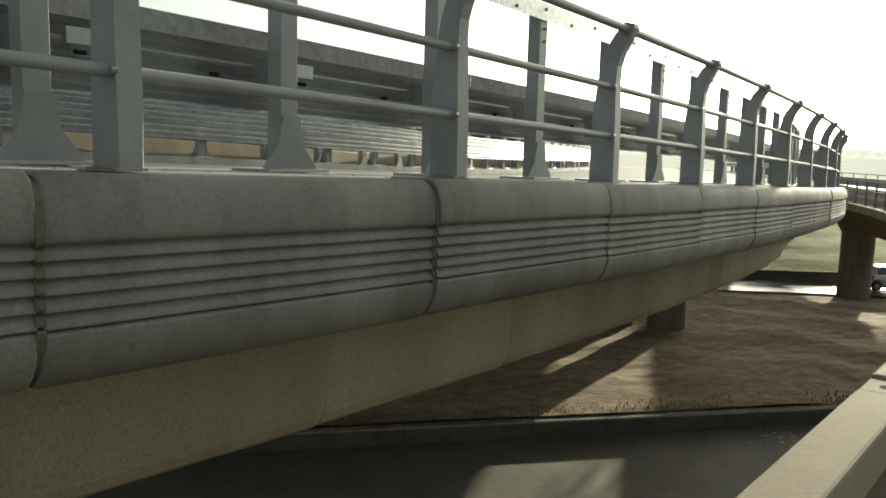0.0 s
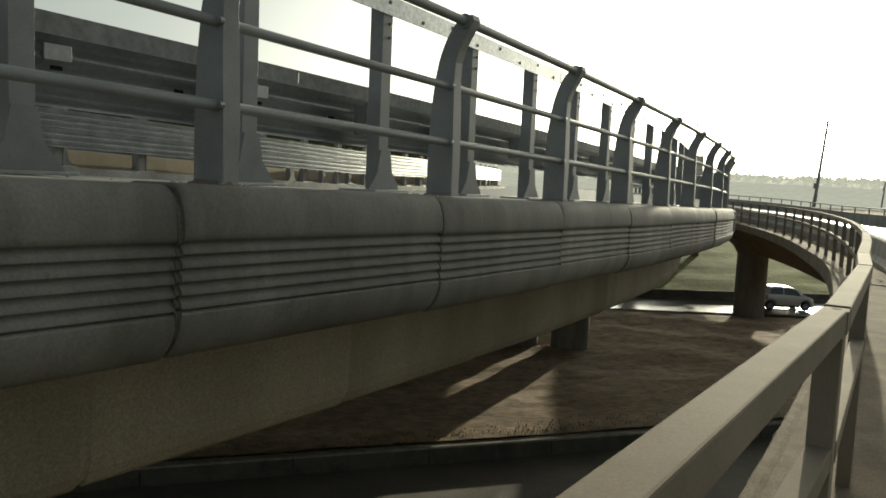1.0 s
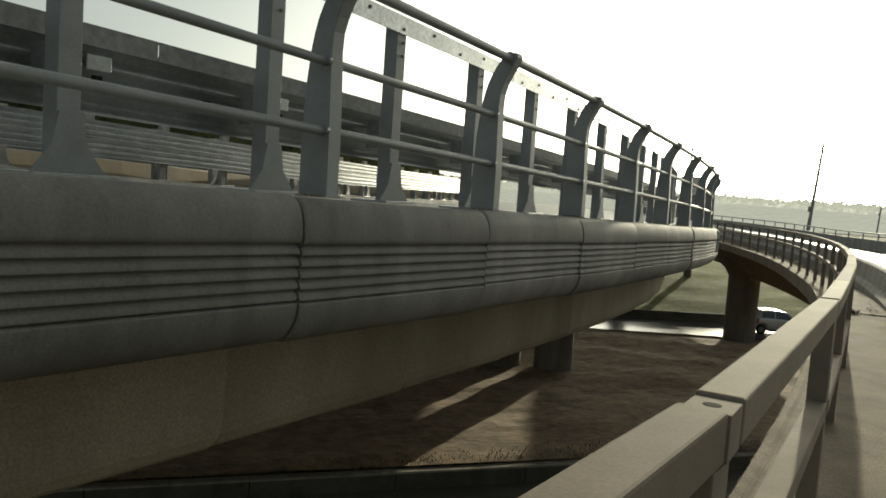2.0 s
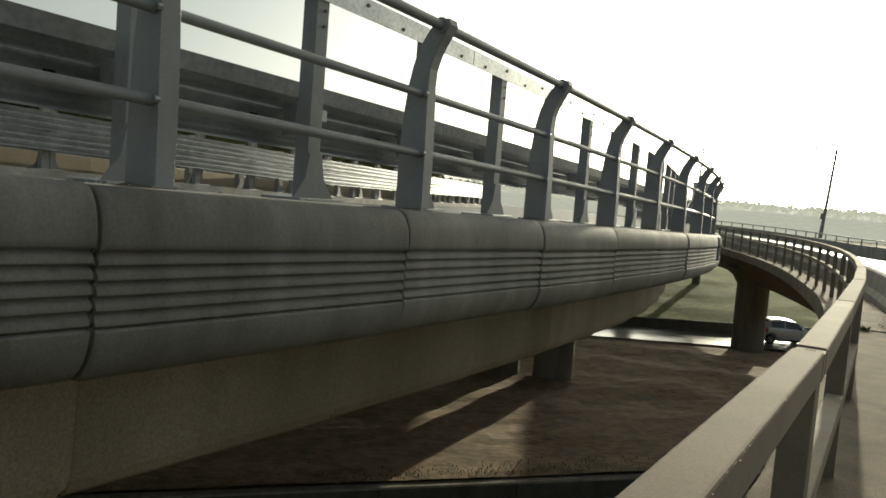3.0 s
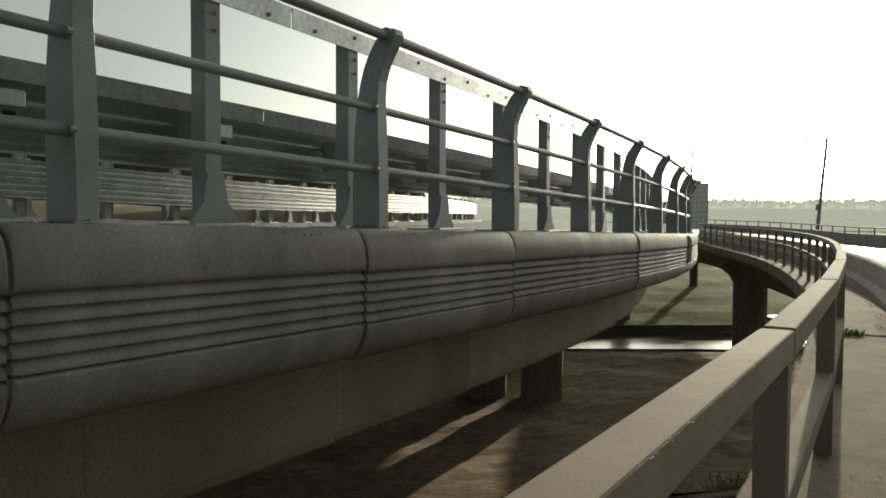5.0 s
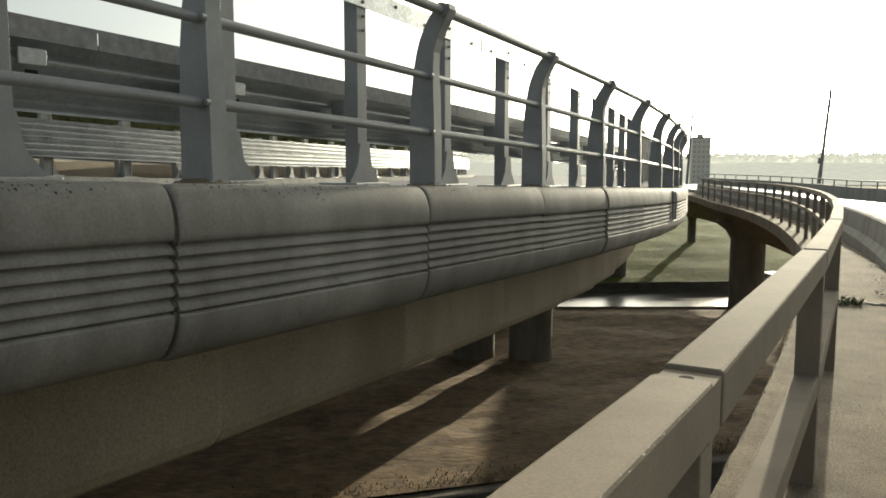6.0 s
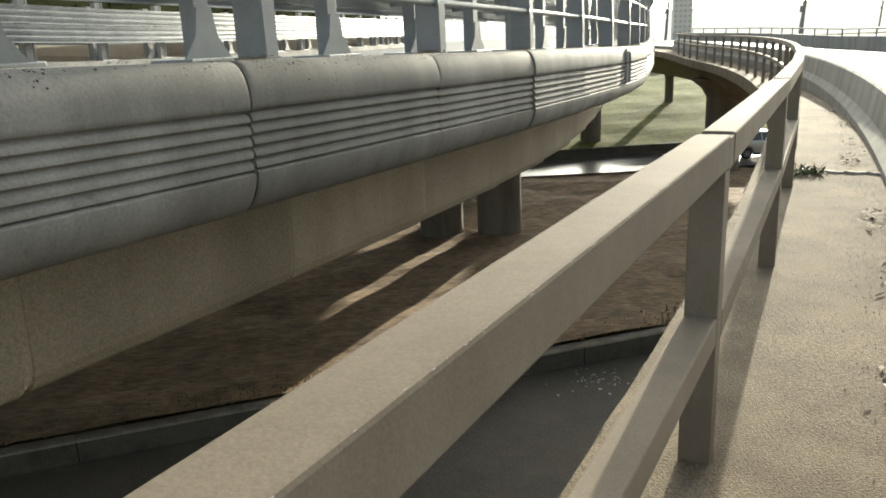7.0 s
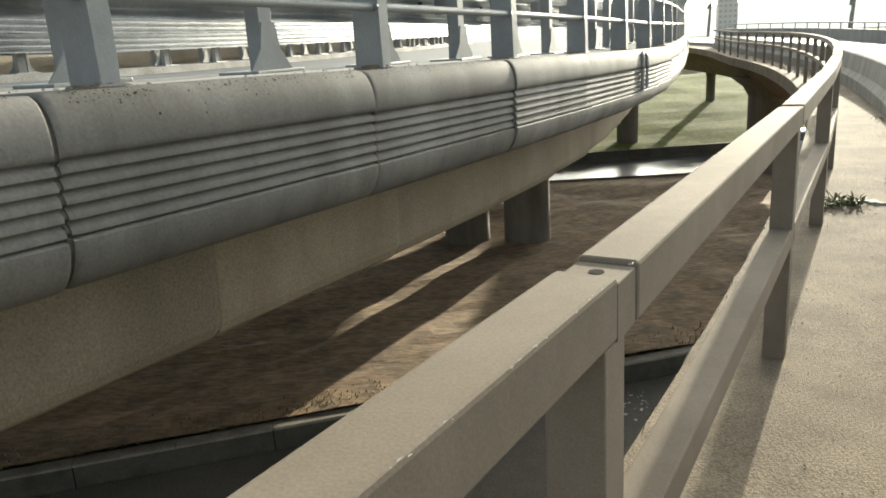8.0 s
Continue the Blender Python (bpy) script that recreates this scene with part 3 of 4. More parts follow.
# ---- earth bank beyond the far side of the bridge ----
bm = bmesh.new()
rows = []
for i in range(61):
    q = -14 + 2.0 * i
    rows.append([bm.verts.new(at(q, o, zz + 0.25 * noise.noise(Vector((q * 0.4, o * 0.5, 1.0))))) for o, zz in ((-13.25, 0.4), (-13.34, 1.6), (-13.48, 2.0), (-14.2, 2.15), (-15.0, 2.2), (-15.5, 2.2), (-16.0, 2.2))])
for a, b in zip(rows, rows[1:]):
    for j in range(6):
        bm.faces.new((a[j], a[j + 1], b[j + 1], b[j]))
structure("ground_left_bank", bm, M_WALL, "bare brown earth bank beyond the bridge road")

bm = bmesh.new()
rows = []
for i in range(107):
    q = -14 + 1.0 * i
    rows.append([bm.verts.new(at(q, o, zz + k * noise.noise(Vector((q * 0.5, o * 0.3, 3.0))))) for o, zz, k in ((-15.0, 2.15, 0.05), (-15.3, 3.3, 0.1), (-15.8, 3.9, 0.15), (-17.5, 4.25, 0.15), (-24.0, 4.2, 0.1), (-45.0, 3.6, 0.1))])
for a, b in zip(rows, rows[1:]):
    for j in range(5):
        bm.faces.new((a[j], a[j + 1], b[j + 1], b[j]))
structure("ground_left_scrub", bm, M_SCRUB, "dark overgrown ground on the bank beyond the bridge")
hr = random.Random(33)
bm = bmesh.new()
for i in range(60000):
    q, d = hr.uniform(-14, 92), hr.random()
    o = -15.0 - 3.2 * d
    rise = 2.2 + 2.05 * (1 - math.exp(-d * 6.0)) + 0.2 * noise.noise(Vector((q * 0.9, o * 0.8, 5.0)))
    p = at(q, o, rise + hr.uniform(-0.15, 0.16))
    l = hr.uniform(0.04, 0.12)
    a, b = Vector((hr.uniform(-1, 1), hr.uniform(-1, 1), hr.uniform(-1, 1))).normalized() * l, Vector((hr.uniform(-1, 1), hr.uniform(-1, 1), hr.uniform(-1, 1))).normalized() * l * 0.6
    bm.faces.new([bm.verts.new(v) for v in (p - a, p + b, p + a, p - b)])
tagged(part("hedge", bm, M_HEDGE, None), "dense dark green scrub on the bank beyond the bridge", kind="stuff")

# ---- street lamps ----
def street_lamp(x, y, z0, h, lean, turn, arm):
    t = thing("street_lamp", "tall grey steel street lamp with one arm", "street lamp", "street lamps")
    t.matrix_basis = pose(x, y, z0, 0, lean, turn)
    bm = bmesh.new()
    loops = [[bm.verts.new((r * math.cos(i * math.pi / 5), r * math.sin(i * math.pi / 5), zz)) for i in range(10)] for r, zz in ((0.18, 0), (0.17, h * 0.3), (0.15, h * 0.31), (0.115, h))]
    for la, lb in zip(loops, loops[1:]):
        for i in range(10):
            bm.faces.new((la[i], la[(i + 1) % 10], lb[(i + 1) % 10], lb[i]))
    bm.faces.new(loops[-1])
    part("pole", bm, M_LAMP, t)
    bm = bmesh.new()
    tube(bm, (0, 0, h * 0.955), (-arm, 0, h * 0.985), 0.06, 8)
    part("arm", bm, M_LAMP, t)
    bm = bmesh.new()
    box(bm, -arm - 0.55, -arm + 0.05, -0.14, 0.14, h * 0.985 - 0.05, h * 0.985 + 0.07, 0.03)
    part("lamp_head", bm, M_LAMP, t)
    bm = bmesh.new()
    box(bm, -0.32, -0.1, -0.1, 0.1, h * 0.36, h * 0.41, 0.02)
    part("control_box", bm, M_LAMP, t)
    return t


street_lamp(37.7, 72.0, -1.6, 10.2, 4.5, 0, 1.6)
street_lamp(35.7, 101.0, -1.4, 12.0, 3.0, 0, 1.6)
street_lamp(105.0, 172.0, -1.0, 11.5, 4.0, 0, 4.0)

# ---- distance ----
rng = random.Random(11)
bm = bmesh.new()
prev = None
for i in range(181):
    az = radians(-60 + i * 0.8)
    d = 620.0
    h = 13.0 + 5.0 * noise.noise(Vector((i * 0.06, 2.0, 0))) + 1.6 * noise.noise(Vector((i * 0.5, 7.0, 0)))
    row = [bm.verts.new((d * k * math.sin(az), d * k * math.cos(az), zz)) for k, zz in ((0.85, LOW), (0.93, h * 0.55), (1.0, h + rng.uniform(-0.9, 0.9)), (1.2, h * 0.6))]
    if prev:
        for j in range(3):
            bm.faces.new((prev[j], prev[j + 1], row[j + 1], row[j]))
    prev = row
tagged(part("backdrop_hills", bm, M_HAZEHILL, None), "low wooded hills on the horizon, haze put in as a pale glow", kind="structure")
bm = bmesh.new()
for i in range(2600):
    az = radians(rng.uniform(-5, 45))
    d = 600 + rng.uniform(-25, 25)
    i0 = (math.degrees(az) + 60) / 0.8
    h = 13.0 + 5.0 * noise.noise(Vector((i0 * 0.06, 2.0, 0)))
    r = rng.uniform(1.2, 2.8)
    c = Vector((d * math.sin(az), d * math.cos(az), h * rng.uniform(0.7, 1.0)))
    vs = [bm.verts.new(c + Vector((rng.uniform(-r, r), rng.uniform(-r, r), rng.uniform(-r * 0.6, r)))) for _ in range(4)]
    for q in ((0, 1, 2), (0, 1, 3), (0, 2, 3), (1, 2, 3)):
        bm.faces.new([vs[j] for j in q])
tagged(part("far_woods", bm, M_HAZEHILL, None), "ragged tree crowns along the far ridge, with the same haze glow", kind="stuff")


def tower(x, y, w, d, h, turn):
    t = thing("tower_block", "tower block far behind the road, paled for haze", "building")
    t.matrix_basis = pose(x, y, LOW, 0, 0, turn)
    bm = bmesh.new()
    box(bm, -w / 2, w / 2, -d / 2, d / 2, 0, h)
    part("wall", bm, M_TOWER, t)
    bm = bmesh.new()
    box(bm, -w / 2 - 0.2, w / 2 + 0.2, -d / 2 - 0.2, d / 2 + 0.2, h + 0.004, h + 0.8)
    part("roof", bm, M_BARRIER, t)
    bm = bmesh.new()
    box(bm, -w / 5, w / 8, -d / 5, d / 5, h + 0.804, h + 2.8)
    part("lift_house", bm, M_TOWER, t)
    for fl in range(int(h / 3.1)):
        for c in range(4):
            bm = bmesh.new()
            xx = -w / 2 + (c + 0.5) * w / 4
            box(bm, xx - 0.7, xx + 0.7, -d / 2 - 0.06, -d / 2 + 0.02, fl * 3.1 + 1.0, fl * 3.1 + 2.3)
            part("window", bm, M_HAZEWIN, t)
    return t


tower(172.0, 490.0, 11.0, 11.0, 28.5, -12)

# shaded scrub behind the grass
bm = bmesh.new()
quad_sheet(bm, lambda a, b: Vector((-60 + 190 * a, 84 + 40 * b, LOW + 1.9 + 3.6 * b ** 0.6 + 0.9 * noise.noise(Vector((a * 40, b * 6, 4.0))))), None, 110, 16)
structure("ground_scrub_bank", bm, M_GROUND, "dark dry scrub on the slope behind the grass")

# grass bank behind the far road
bm = bmesh.new()
quad_sheet(bm, lambda a, b: Vector((-10 + 90 * a, 55.2 + 0.1 * (90 * a - 30) + 32 * b, LOW + 0.05 + 2.9 * b ** 0.8 + 0.15 * noise.noise(Vector((a * 22, b * 9, 0))))), None, 60, 24)
structure("ground_bank", bm, M_GRASS, "green grass bank behind the far road")
# low concrete barrier along the back of the far road
for k in range(16):
    x0 = -8.0 + 4.0 * k
    bm = bmesh.new()
    loops = []
    for x in (x0 + 0.02, x0 + 3.98):
        y = 54.05 + 0.10 * (x - 20.0)
        loops.append([bm.verts.new((x, y + d, LOW + h)) for d, h in ((-0.22, 0.0), (-0.2, 0.16), (-0.1, 0.3), (-0.08, 0.74), (-0.06, 0.76), (0.10, 0.76), (0.12, 0.74), (0.2, 0.0))])
    for i in range(8):
        bm.faces.new((loops[0][i], loops[0][(i + 1) % 8], loops[1][(i + 1) % 8], loops[1][i]))
    bm.faces.new(loops[0])
    bm.faces.new(loops[1])
    # the barrier's shaded side is painted in with the dark colour
    tagged(part("concrete_barrier", bm, M_SHADED, None), "low concrete barrier segment along the far road, coloured dark for its shaded face", "barrier", "far barrier segments")


# ---- cars ----
CAR_SIDE = [(-1.72, 0.34, 0.80, 0.80, 0.66), (-1.70, 0.22, 0.90, 0.92, 0.72), (-1.55, 0.19, 0.93, 1.08, 0.77), (-1.30, 0.19, 0.94, 1.36, 0.79), (-1.10, 0.19, 0.94, 1.43, 0.80), (-0.50, 0.19, 0.93, 1.47, 0.80), (0.10, 0.19, 0.91, 1.45, 0.80), (0.45, 0.19, 0.90, 1.36, 0.79), (0.80, 0.19, 0.89, 1.14, 0.78), (1.10, 0.19, 0.87, 0.93, 0.77), (1.40, 0.19, 0.80, 0.84, 0.74), (1.62, 0.21, 0.70, 0.73, 0.66), (1.74, 0.26, 0.56, 0.57, 0.50)]


def car_at(x, f):
    """The body's half width and height at x: f 0 the sill, 1 the belt, 2 the roof's edge, 3 the roof's middle."""
    for a, b in zip(CAR_SIDE, CAR_SIDE[1:]):
        if x <= b[0]:
            break
    k = max(0.0, min(1.0, (x - a[0]) / (b[0] - a[0])))
    sill, belt, roof, w = [a[i] + (b[i] - a[i]) * k for i in range(1, 5)]
    tuck = 0.17 * max(0.0, min(1.0, (roof - belt) / 0.45))
    if f <= 1:
        return w * (0.93 + 0.07 * math.sin(f * 2.4)), sill + (belt - sill) * f
    if f <= 2:
        return w - tuck * (f - 1) - 0.02, belt + (roof - belt) * (f - 1) * 0.94
    return (w - tuck - 0.02) * (3 - f), roof - (roof - belt) * 0.06 * (3 - f)


def car_patch(bm, xs, fs, side, proud):
    """A skin piece that follows the body between stations xs(f) and heights fs, a little proud of it, with turned-in edges."""
    g = []
    for f in fs:
        a, b = xs(f)
        row = []
        for i in range(7):
            x = a + (b - a) * i / 6
            y, h = car_at(x, f)
            row.append(bm.verts.new((x, side * (y + proud), h + (proud if f > 2 else 0.0))))
        g.append(row)
    for r, q in zip(g, g[1:]):
        for i in range(6):
            bm.faces.new((r[i], r[i + 1], q[i + 1], q[i]))
    ex = bmesh.ops.extrude_edge_only(bm, edges=[e for e in bm.edges if e.is_boundary])
    for v in (w for w in ex["geom"] if isinstance(w, bmesh.types.BMVert)):
        v.co.y -= side * (proud + 0.01)
    return bm


def car(x, y, z, turn, size, paint, label):
    """A small hatchback with its panes, lamps, mirrors and wheels."""
    c = thing("car", label, "car", "cars")
    c.matrix_basis = pose(x, y, z, 0, 0, turn) @ Matrix.Diagonal((size, size, size, 1))
    fs = (0, 0.2, 0.45, 0.7, 0.9, 1.0, 1.15, 1.6, 1.9, 2.0, 2.3, 2.65, 3.0)
    bm = bmesh.new()
    loops = []
    for i in range(41):
        px = -1.72 + 3.46 * i / 40
        half = [car_at(px, f) for f in fs]
        arch = [max(0.0, 1 - ((px - wx) / 0.36) ** 2) ** 0.5 * 0.38 for wx in (-1.12, 1.12)]
        half[0] = (half[0][0], max(half[0][1], 0.27 + max(arch) if max(arch) > 0.02 else half[0][1]))
        half[1] = (half[1][0], max(half[1][1], half[0][1] + 0.02))
        half[2] = (half[2][0], max(half[2][1], half[1][1] + 0.02))
        half[3] = (half[3][0], max(half[3][1], half[2][1] + 0.02))
        loops.append([bm.verts.new((px, yy, h)) for yy, h in half] + [bm.verts.new((px, -yy, h)) for yy, h in reversed(half[:-1])])
    n = len(loops[0])
    for a, b in zip(loops, loops[1:]):
        for i in range(n):
            bm.faces.new((a[i], a[(i + 1) % n], b[(i + 1) % n], b[i]))
    bm.faces.new(loops[0])
    bm.faces.new(loops[-1])
    part("body", bm, paint, c, smooth=True)
    for side in (-1, 1):
        bm = bmesh.new()
        car_patch(bm, lambda f: (-0.28, 0.98 - 0.62 * (f - 1.08)), (1.08, 1.4, 1.7, 1.88), side, 0.006)
        part("side_window", bm, M_GLASS, c, smooth=True)
        bm = bmesh.new()
        car_patch(bm, lambda f: (-1.16 + 0.14 * (f - 1.1), -0.34), (1.10, 1.4, 1.7, 1.86), side, 0.006)
        part("side_window", bm, M_GLASS, c, smooth=True)
        bm = bmesh.new()
        car_patch(bm, lambda f: (-1.68 + 0.06 * f, -1.36 + 0.05 * f), (0.62, 0.8, 1.0), side, 0.012)
        part("tail_light", bm, M_TAIL, c, "red tail light")
        bm = bmesh.new()
        car_patch(bm, lambda f: (1.30, 1.62), (0.72, 0.85, 0.98), side, 0.010)
        part("headlight", bm, M_SILVER, c, "clear headlight")
        bm = bmesh.new()
        car_patch(bm, lambda f: (-0.72, 0.72), (0.02, 0.1, 0.16), side, 0.012)
        part("sill", bm, M_RUBBER, c, "black plastic sill")
        bm = bmesh.new()
        box(bm, 0.62, 0.78, side * 0.80 - 0.10, side * 0.80 + 0.10, 0.92, 1.04, 0.03)
        part("mirror", bm, paint, c, smooth=True)
        bm = bmesh.new()
        box(bm, -0.22, -0.06, side * 0.806 - 0.012, side * 0.806 + 0.012, 0.74, 0.77, 0.006)
        part("door_handle", bm, paint, c)
    for nm, xa, xb, m, lab in (("windscreen", 0.50, 0.98, M_GLASS, ""), ("rear_window", -1.50, -1.26, M_GLASS, ""), ("roof_panel", -0.85, 0.30, M_CARPAINT, "black glossy roof panel")):
        bm = bmesh.new()
        g = []
        for i in range(7):
            px = xa + (xb - xa) * i / 6
            g.append([bm.verts.new((px, car_at(px, 2.12)[0] * q, car_at(px, 2.6)[1] + 0.016 - 0.02 * q * q)) for q in (-1, -0.6, -0.2, 0.2, 0.6, 1)])
        for a, b in zip(g, g[1:]):
            for i in range(5):
                bm.faces.new((a[i], a[i + 1], b[i + 1], b[i]))
        ex = bmesh.ops.extrude_edge_only(bm, edges=[e for e in bm.edges if e.is_boundary])
        for v in (w for w in ex["geom"] if isinstance(w, bmesh.types.BMVert)):
            v.co.z -= 0.03
        part(nm, bm, m, c, lab, smooth=True)
    bm = bmesh.new()
    box(bm, -1.76, -1.70, -0.5, 0.5, 0.24, 0.42, 0.02)
    part("bumper", bm, M_RUBBER, c, "black lower rear bumper")
    for wx in (-1.12, 1.12):
        for wy in (-0.69, 0.69):
            bm = bmesh.new()
            tube(bm, (wx, wy - 0.085, 0.28), (wx, wy + 0.085, 0.28), 0.28, 24)
            bmesh.ops.bevel(bm, geom=[e for e in bm.edges if abs(e.verts[0].co.y - e.verts[1].co.y) < 0.01], offset=0.02, segments=2, affect="EDGES")
            w = part("wheel", bm, M_RUBBER, c, smooth=True)
            bm = bmesh.new()
            out = wy + math.copysign(0.088, wy)
            tube(bm, (wx, out - 0.004, 0.28), (wx, out + 0.004, 0.28), 0.05, 12)
            for q in range(8):
                a = q * math.pi / 4
                tube(bm, (wx + 0.04 * math.cos(a), out, 0.28 + 0.04 * math.sin(a)), (wx + 0.17 * math.cos(a), out, 0.28 + 0.17 * math.sin(a)), 0.014, 6)
                b = a + math.pi / 4
                tube(bm, (wx + 0.175 * math.cos(a), out, 0.28 + 0.175 * math.sin(a)), (wx + 0.175 * math.cos(b), out, 0.28 + 0.175 * math.sin(b)), 0.012, 6)
            part("rim", bm, M_SILVER, w)
    return c


car(25.6, 51.3, LOW + 0.14, 2, 1.1, M_SILVER, "silver hatchback on the sunlit far road")

# ---- weed, stones and litter on the walkway ----
weed = thing("weed", "dry green weed growing from the joint of the walkway", "plant")
rng = random.Random(5)
base = at(12.5, 2.40, FLOOR - 0.005)
bm = bmesh.new()
for i in range(150):
    a = rng.uniform(0, 6.28)
    l = rng.uniform(0.04, 0.12)
    el = rng.uniform(0.05, 0.9)
    p = base + Vector((rng.uniform(-0.12, 0.2), rng.uniform(-0.1, 0.1), 0))
    q = p + Vector((math.cos(a) * math.cos(el), math.sin(a) * math.cos(el), math.sin(el))) * l
    side = Vector((-math.sin(a), math.cos(a), 0)) * rng.uniform(0.006, 0.014)
    mid = (p + q) / 2 + Vector((0, 0, 0.015))
    vs = [bm.verts.new(v) for v in (p, mid + side, q, mid - side)]
    bm.faces.new(vs)
part("leaves", bm, M_LEAF, weed)
bm = bmesh.new()
for i in range(6):
    tube(bm, base + Vector((rng.uniform(-0.05, 0.1), rng.uniform(-0.05, 0.05), 0)), base + Vector((rng.uniform(-0.1, 0.2), rng.uniform(-0.1, 0.1), rng.uniform(0.05, 0.12))), 0.003, 5)
part("stems", bm, M_LEAF, weed)
bm = bmesh.new()
for i in range(4200):
    s, o = rng.uniform(5.5, 22), rng.choice((rng.uniform(2.1, 3.05), rng.triangular(2.5, 3.05, 3.03)))
    r = rng.choice((0.0015, 0.002, 0.002, 0.003, 0.003, 0.003, 0.005)) * rng.uniform(0.7, 1.3)
    p = at(s, o, FLOOR + dip(s) + r * 0.3 - 0.005 * (o - 2.0))
    vs = [bm.verts.new(p + Vector((math.cos(a) * r * rng.uniform(0.7, 1.3), math.sin(a) * r * rng.uniform(0.7, 1.3), 0))) for a in (0, 1.6, 3.1, 4.7)]
    t = bm.verts.new(p + Vector((0, 0, r * 0.8)))
    for j in range(4):
        bm.faces.new((vs[j], vs[(j + 1) % 4], t))
tagged(part("gravel", bm, M_KERB, None), "scattered grit and small stones on the walkway", kind="stuff")

# raised ragged joint across the walkway, and dead leaves along the barrier
bm = bmesh.new()
rng = random.Random(21)
prev = None
for i in range(31):
    o = 2.36 + 0.69 * i / 30
    q = 12.62 + 0.05 * noise.noise(Vector((o * 9, 0, 2)))
    w = 0.05 + 0.03 * noise.noise(Vector((o * 14, 3, 2)))
    row = [bm.verts.new(at(q + d, o, FLOOR + h - 0.006)) for d, h in ((-w, 0.0), (-w * 0.5, 0.018 + rng.uniform(-0.004, 0.006)), (w * 0.6, 0.014), (w * 2.2, 0.0))]
    if prev:
        for j in range(3):
            bm.faces.new((prev[j], prev[j + 1], row[j + 1], row[j]))
    prev = row
structure("trim_joint", bm, M_DECK, "ragged raised mortar joint across the walkway")
bm = bmesh.new()
for i in range(420):
    cs, co = rng.choice(((10.9, 2.93), (13.4, 2.86), (14.6, 2.92), (16.6, 2.96), (9.3, 2.98), (8.0, 2.97), (18.5, 2.9)))
    cs += rng.gauss(0, 0.22)
    p = at(cs, min(3.04, co + rng.gauss(0, 0.06)), FLOOR + dip(cs) + rng.uniform(0.0, 0.02))
    a = rng.uniform(0, 6.28)
    l, w = rng.uniform(0.012, 0.035), rng.uniform(0.006, 0.014)
    d, e = Vector((math.cos(a), math.sin(a), rng.uniform(-0.3, 0.6))) * l, Vector((-math.sin(a), math.cos(a), 0.1)) * w
    bm.faces.new([bm.verts.new(v) for v in (p - d, p + e, p + d, p - e)])
tagged(part("leaf_litter", bm, M_RUST, None), "dead brown leaves and litter along the barrier foot", kind="stuff")
bm = bmesh.new()
for i in range(2600):
    u, n = rng.uniform(-14, 16), abs(rng.gauss(0, 0.5)) + 0.36
    p = low(u, n, 0.06)
    a = rng.uniform(0, 6.28)
    h = rng.uniform(0.03, 0.16)
    t = p + Vector((math.cos(a) * h * 0.5, math.sin(a) * h * 0.5, h))
    e = Vector((-math.sin(a), math.cos(a), 0)) * 0.02
    bm.faces.new([bm.verts.new(v) for v in (p - e, p + e, t)])
tagged(part("verge_grass", bm, M_DRY, None), "dry grass tufts along the kerb of the lower road", kind="stuff")

# bent pipe on the bridge edge
pipe_loop = thing("conduit", "light grey bent conduit pipe clipped over the bridge edge panels", "pipe")
arc = [at(16.55, 0.100, TOP - 0.52), at(16.55, 0.106, TOP - 0.20), at(16.58, 0.100, TOP - 0.09), at(16.65, 0.082, TOP - 0.045), at(16.79, 0.082, TOP - 0.045), at(16.86, 0.100, TOP - 0.09), at(16.89, 0.106, TOP - 0.20), at(16.89, 0.100, TOP - 0.52)]
for a, b in zip(arc, arc[1:]):
    bm = bmesh.new()
    tube(bm, a, b, 0.022, 10)
    part("segment", bm, M_CONDUIT, pipe_loop, smooth=True)
for a in (arc[1], arc[6]):
    bm = bmesh.new()
    tube(bm, a + Vector((0, 0, -0.05)), a + Vector((0, 0, -0.02)), 0.034, 10)
    part("clip", bm, M_RUST, pipe_loop)

# crumbled edge of the walkway slab
bm = bmesh.new()
prev = None
for i in range(260):
    q = -4.0 + 0.07 * i
    e = 2.005 + 0.014 * noise.noise(Vector((q * 3.0, 0, 8))) + 0.012 * noise.noise(Vector((q * 11.0, 0, 8)))
    row = [bm.verts.new(at(q, o, FLOOR + dip(q) + h)) for o, h in ((2.10, 0.001), (2.07, 0.010 + 0.006 * noise.noise(Vector((q * 9, 4, 8)))), (e + 0.02, 0.006), (e, -0.03), (e + 0.03, -0.10))]
    if prev:
        for j in range(4):
            bm.faces.new((prev[j], prev[j + 1], row[j + 1], row[j]))
    prev = row
structure("trim_edge", bm, M_WALK, "crumbled concrete edge of the walkway slab")

# chipped paint along the worn upper edges of the near railing
bm = bmesh.new()
cr = random.Random(77)
for i in range(420):
    q = cr.uniform(0.5, 13.0)
    p = at(q, rail_o(q) + 0.0425 * rail_line(q, 3) - cr.uniform(0.0, 0.006), rail_z(q) + 0.0006)
    l, w = cr.uniform(0.001, 0.006), cr.uniform(0.0006, 0.0018)
    d = (at(q + 0.1, rail_o(q), rail_z(q)) - at(q, rail_o(q), rail_z(q))).normalized()
    e = Vector((d.y, -d.x, 0))
    bm.faces.new([bm.verts.new(v) for v in (p - d * l, p + e * w * 0.4, p + d * l, p - e * w)])
tagged(part("paint_chips", bm, M_BARRIER, None), "pale chips along the worn edge of the near railing", kind="stuff")

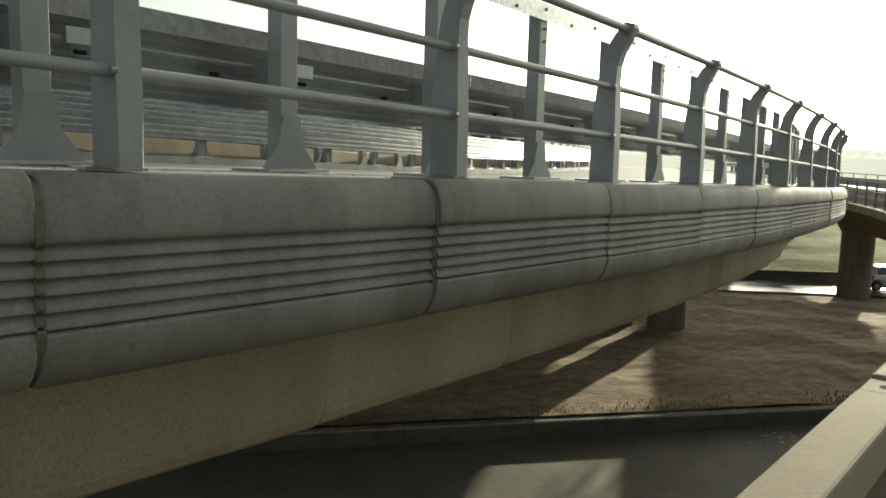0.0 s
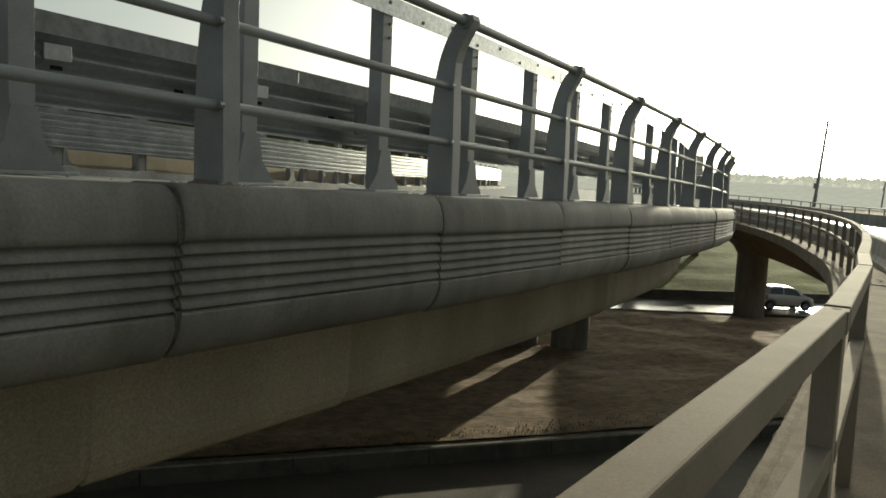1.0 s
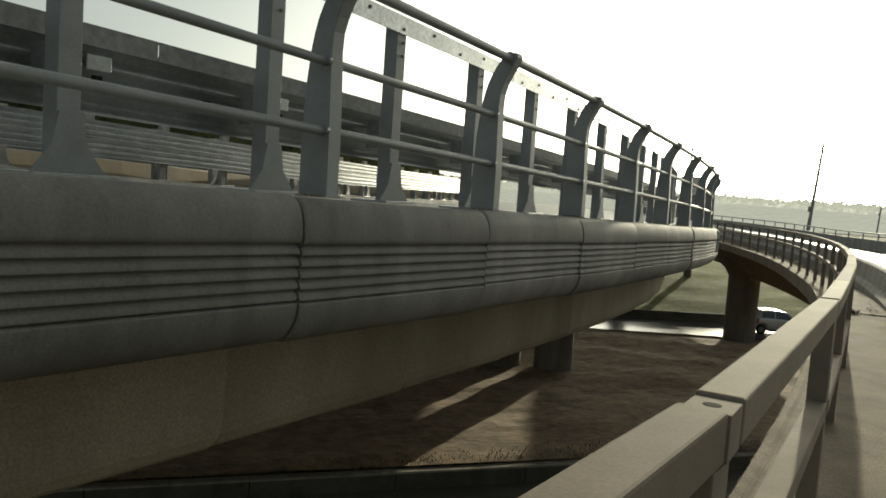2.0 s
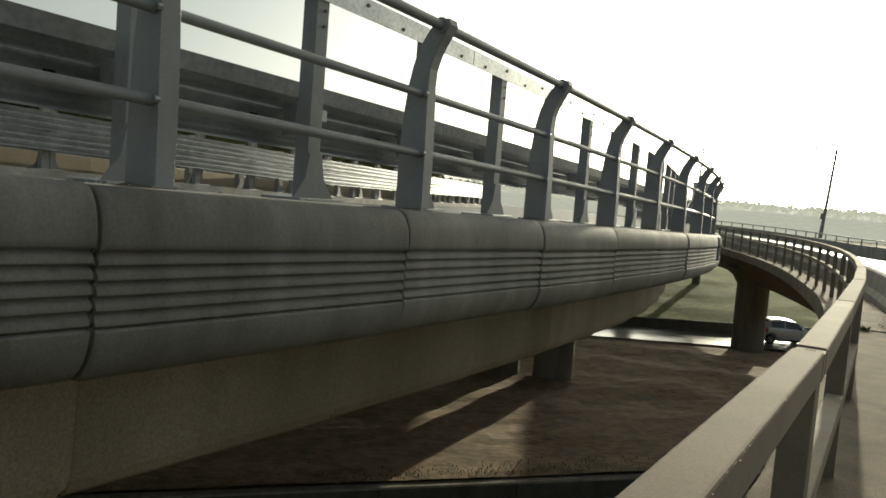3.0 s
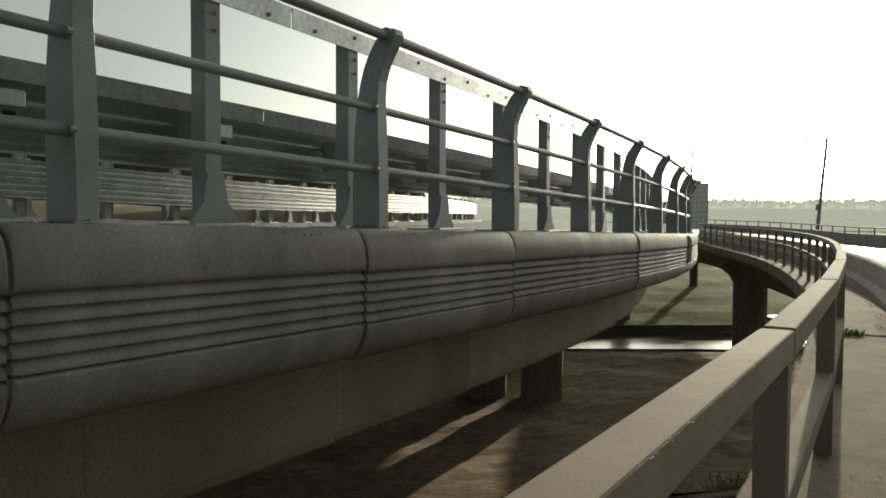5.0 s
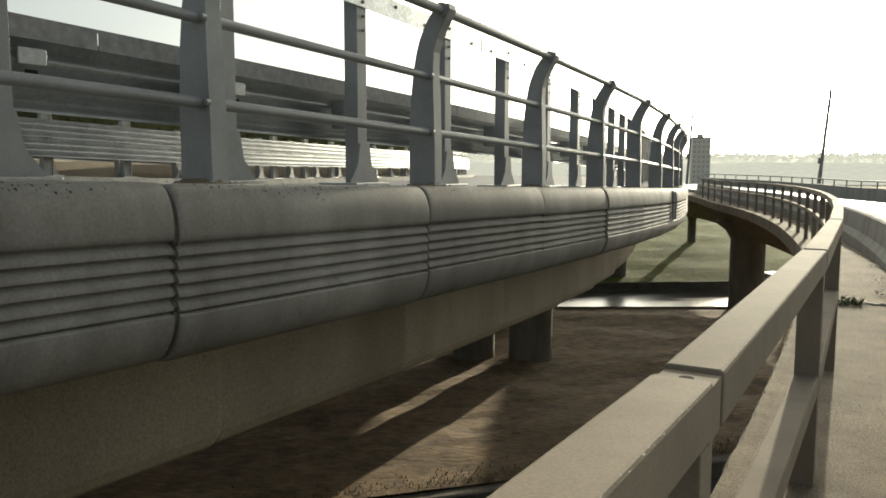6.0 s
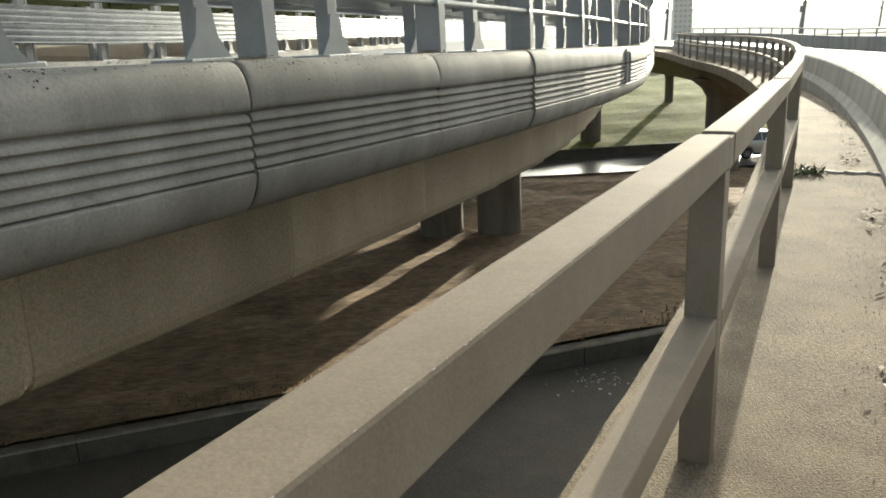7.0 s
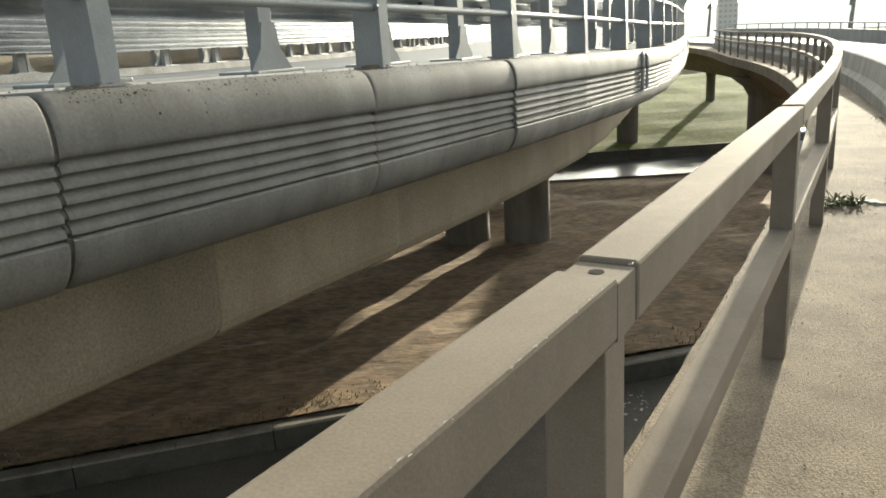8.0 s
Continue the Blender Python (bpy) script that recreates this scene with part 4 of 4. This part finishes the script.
# dark pits and lichen specks on the rounded nose of the edge panels, in clusters
bm = bmesh.new()
pr = random.Random(19)
nose = [(0.0105, -0.002), (-0.010, -0.010), (-0.030, -0.025), (-0.046, -0.047), (-0.060, -0.074), (-0.070, -0.105), (-0.077, -0.138)]
for c in range(330):
    cs = pr.uniform(5.2, 26.0)
    cu = min(5.6, abs(pr.gauss(0.8, 1.4)))
    for i in range(pr.randint(1, 14)):
        q, u = cs + pr.gauss(0, 0.13), min(5.9, max(0.0, cu + pr.gauss(0, 0.6)))
        if abs(q / 2.0 - round(q / 2.0)) < 0.05:
            continue
        a, b, f = nose[int(u)], nose[int(u) + 1], u - int(u)
        o, h = -(a[0] + (b[0] - a[0]) * f), a[1] + (b[1] - a[1]) * f
        p = at(q, o + 0.006, TOP + h + 0.004)
        d = (at(q + 0.1, o, 0) - at(q, o, 0)).normalized()
        e = (at(q, -b[0], b[1]) - at(q, -a[0], a[1])).normalized()
        r = pr.choice((0.002, 0.0025, 0.003, 0.004, 0.006))
        ring = [p + d * r * pr.uniform(0.6, 1.5) * math.cos(w) + e * r * pr.uniform(0.6, 1.5) * math.sin(w) for w in (0, 1.05, 2.1, 3.14, 4.2, 5.25)]
        bm.faces.new([bm.verts.new(v) for v in ring])
tagged(part("lichen", bm, M_LICHEN, None), "small dark lichen specks on the concrete panel noses", kind="stuff")

# mortar crumbs on top of the edge panels, and pale litter on the lower road
bm = bmesh.new()
cr = random.Random(41)
for i in range(700):
    q = cr.choice((cr.uniform(-4, 24), 2.0 * cr.randint(-2, 11) + 0.395 + cr.gauss(0, 0.22)))
    r = cr.choice((0.003, 0.004, 0.006, 0.010)) * cr.uniform(0.7, 1.3)
    p = at(q, -cr.uniform(0.03, 0.28), TOP + 0.004)
    ring = [bm.verts.new(p + Vector((math.cos(w) * r * cr.uniform(0.7, 1.3), math.sin(w) * r * cr.uniform(0.7, 1.3), 0))) for w in (0, 1.3, 2.5, 3.8, 5.0)]
    tip = bm.verts.new(p + Vector((cr.uniform(-0.3, 0.3) * r, cr.uniform(-0.3, 0.3) * r, r * 0.9)))
    for j in range(5):
        bm.faces.new((ring[j], ring[(j + 1) % 5], tip))
tagged(part("crumbs", bm, M_DECK, None), "pale mortar crumbs along the top of the bridge edge", kind="stuff")
bm = bmesh.new()
for i in range(60):
    p = low(7.8 + cr.gauss(0, 0.5), min(-0.1, -0.9 + cr.gauss(0, 0.35)), -0.462)
    r = cr.uniform(0.015, 0.05)
    ring = [bm.verts.new(p + Vector((math.cos(w) * r * cr.uniform(0.6, 1.3), math.sin(w) * r * cr.uniform(0.6, 1.3), cr.uniform(0, 0.02)))) for w in (0, 1.3, 2.5, 3.8, 5.0)]
    bm.faces.new(ring)
tagged(part("litter", bm, M_WHITE, None), "scattered white scraps on the lower road", kind="stuff")
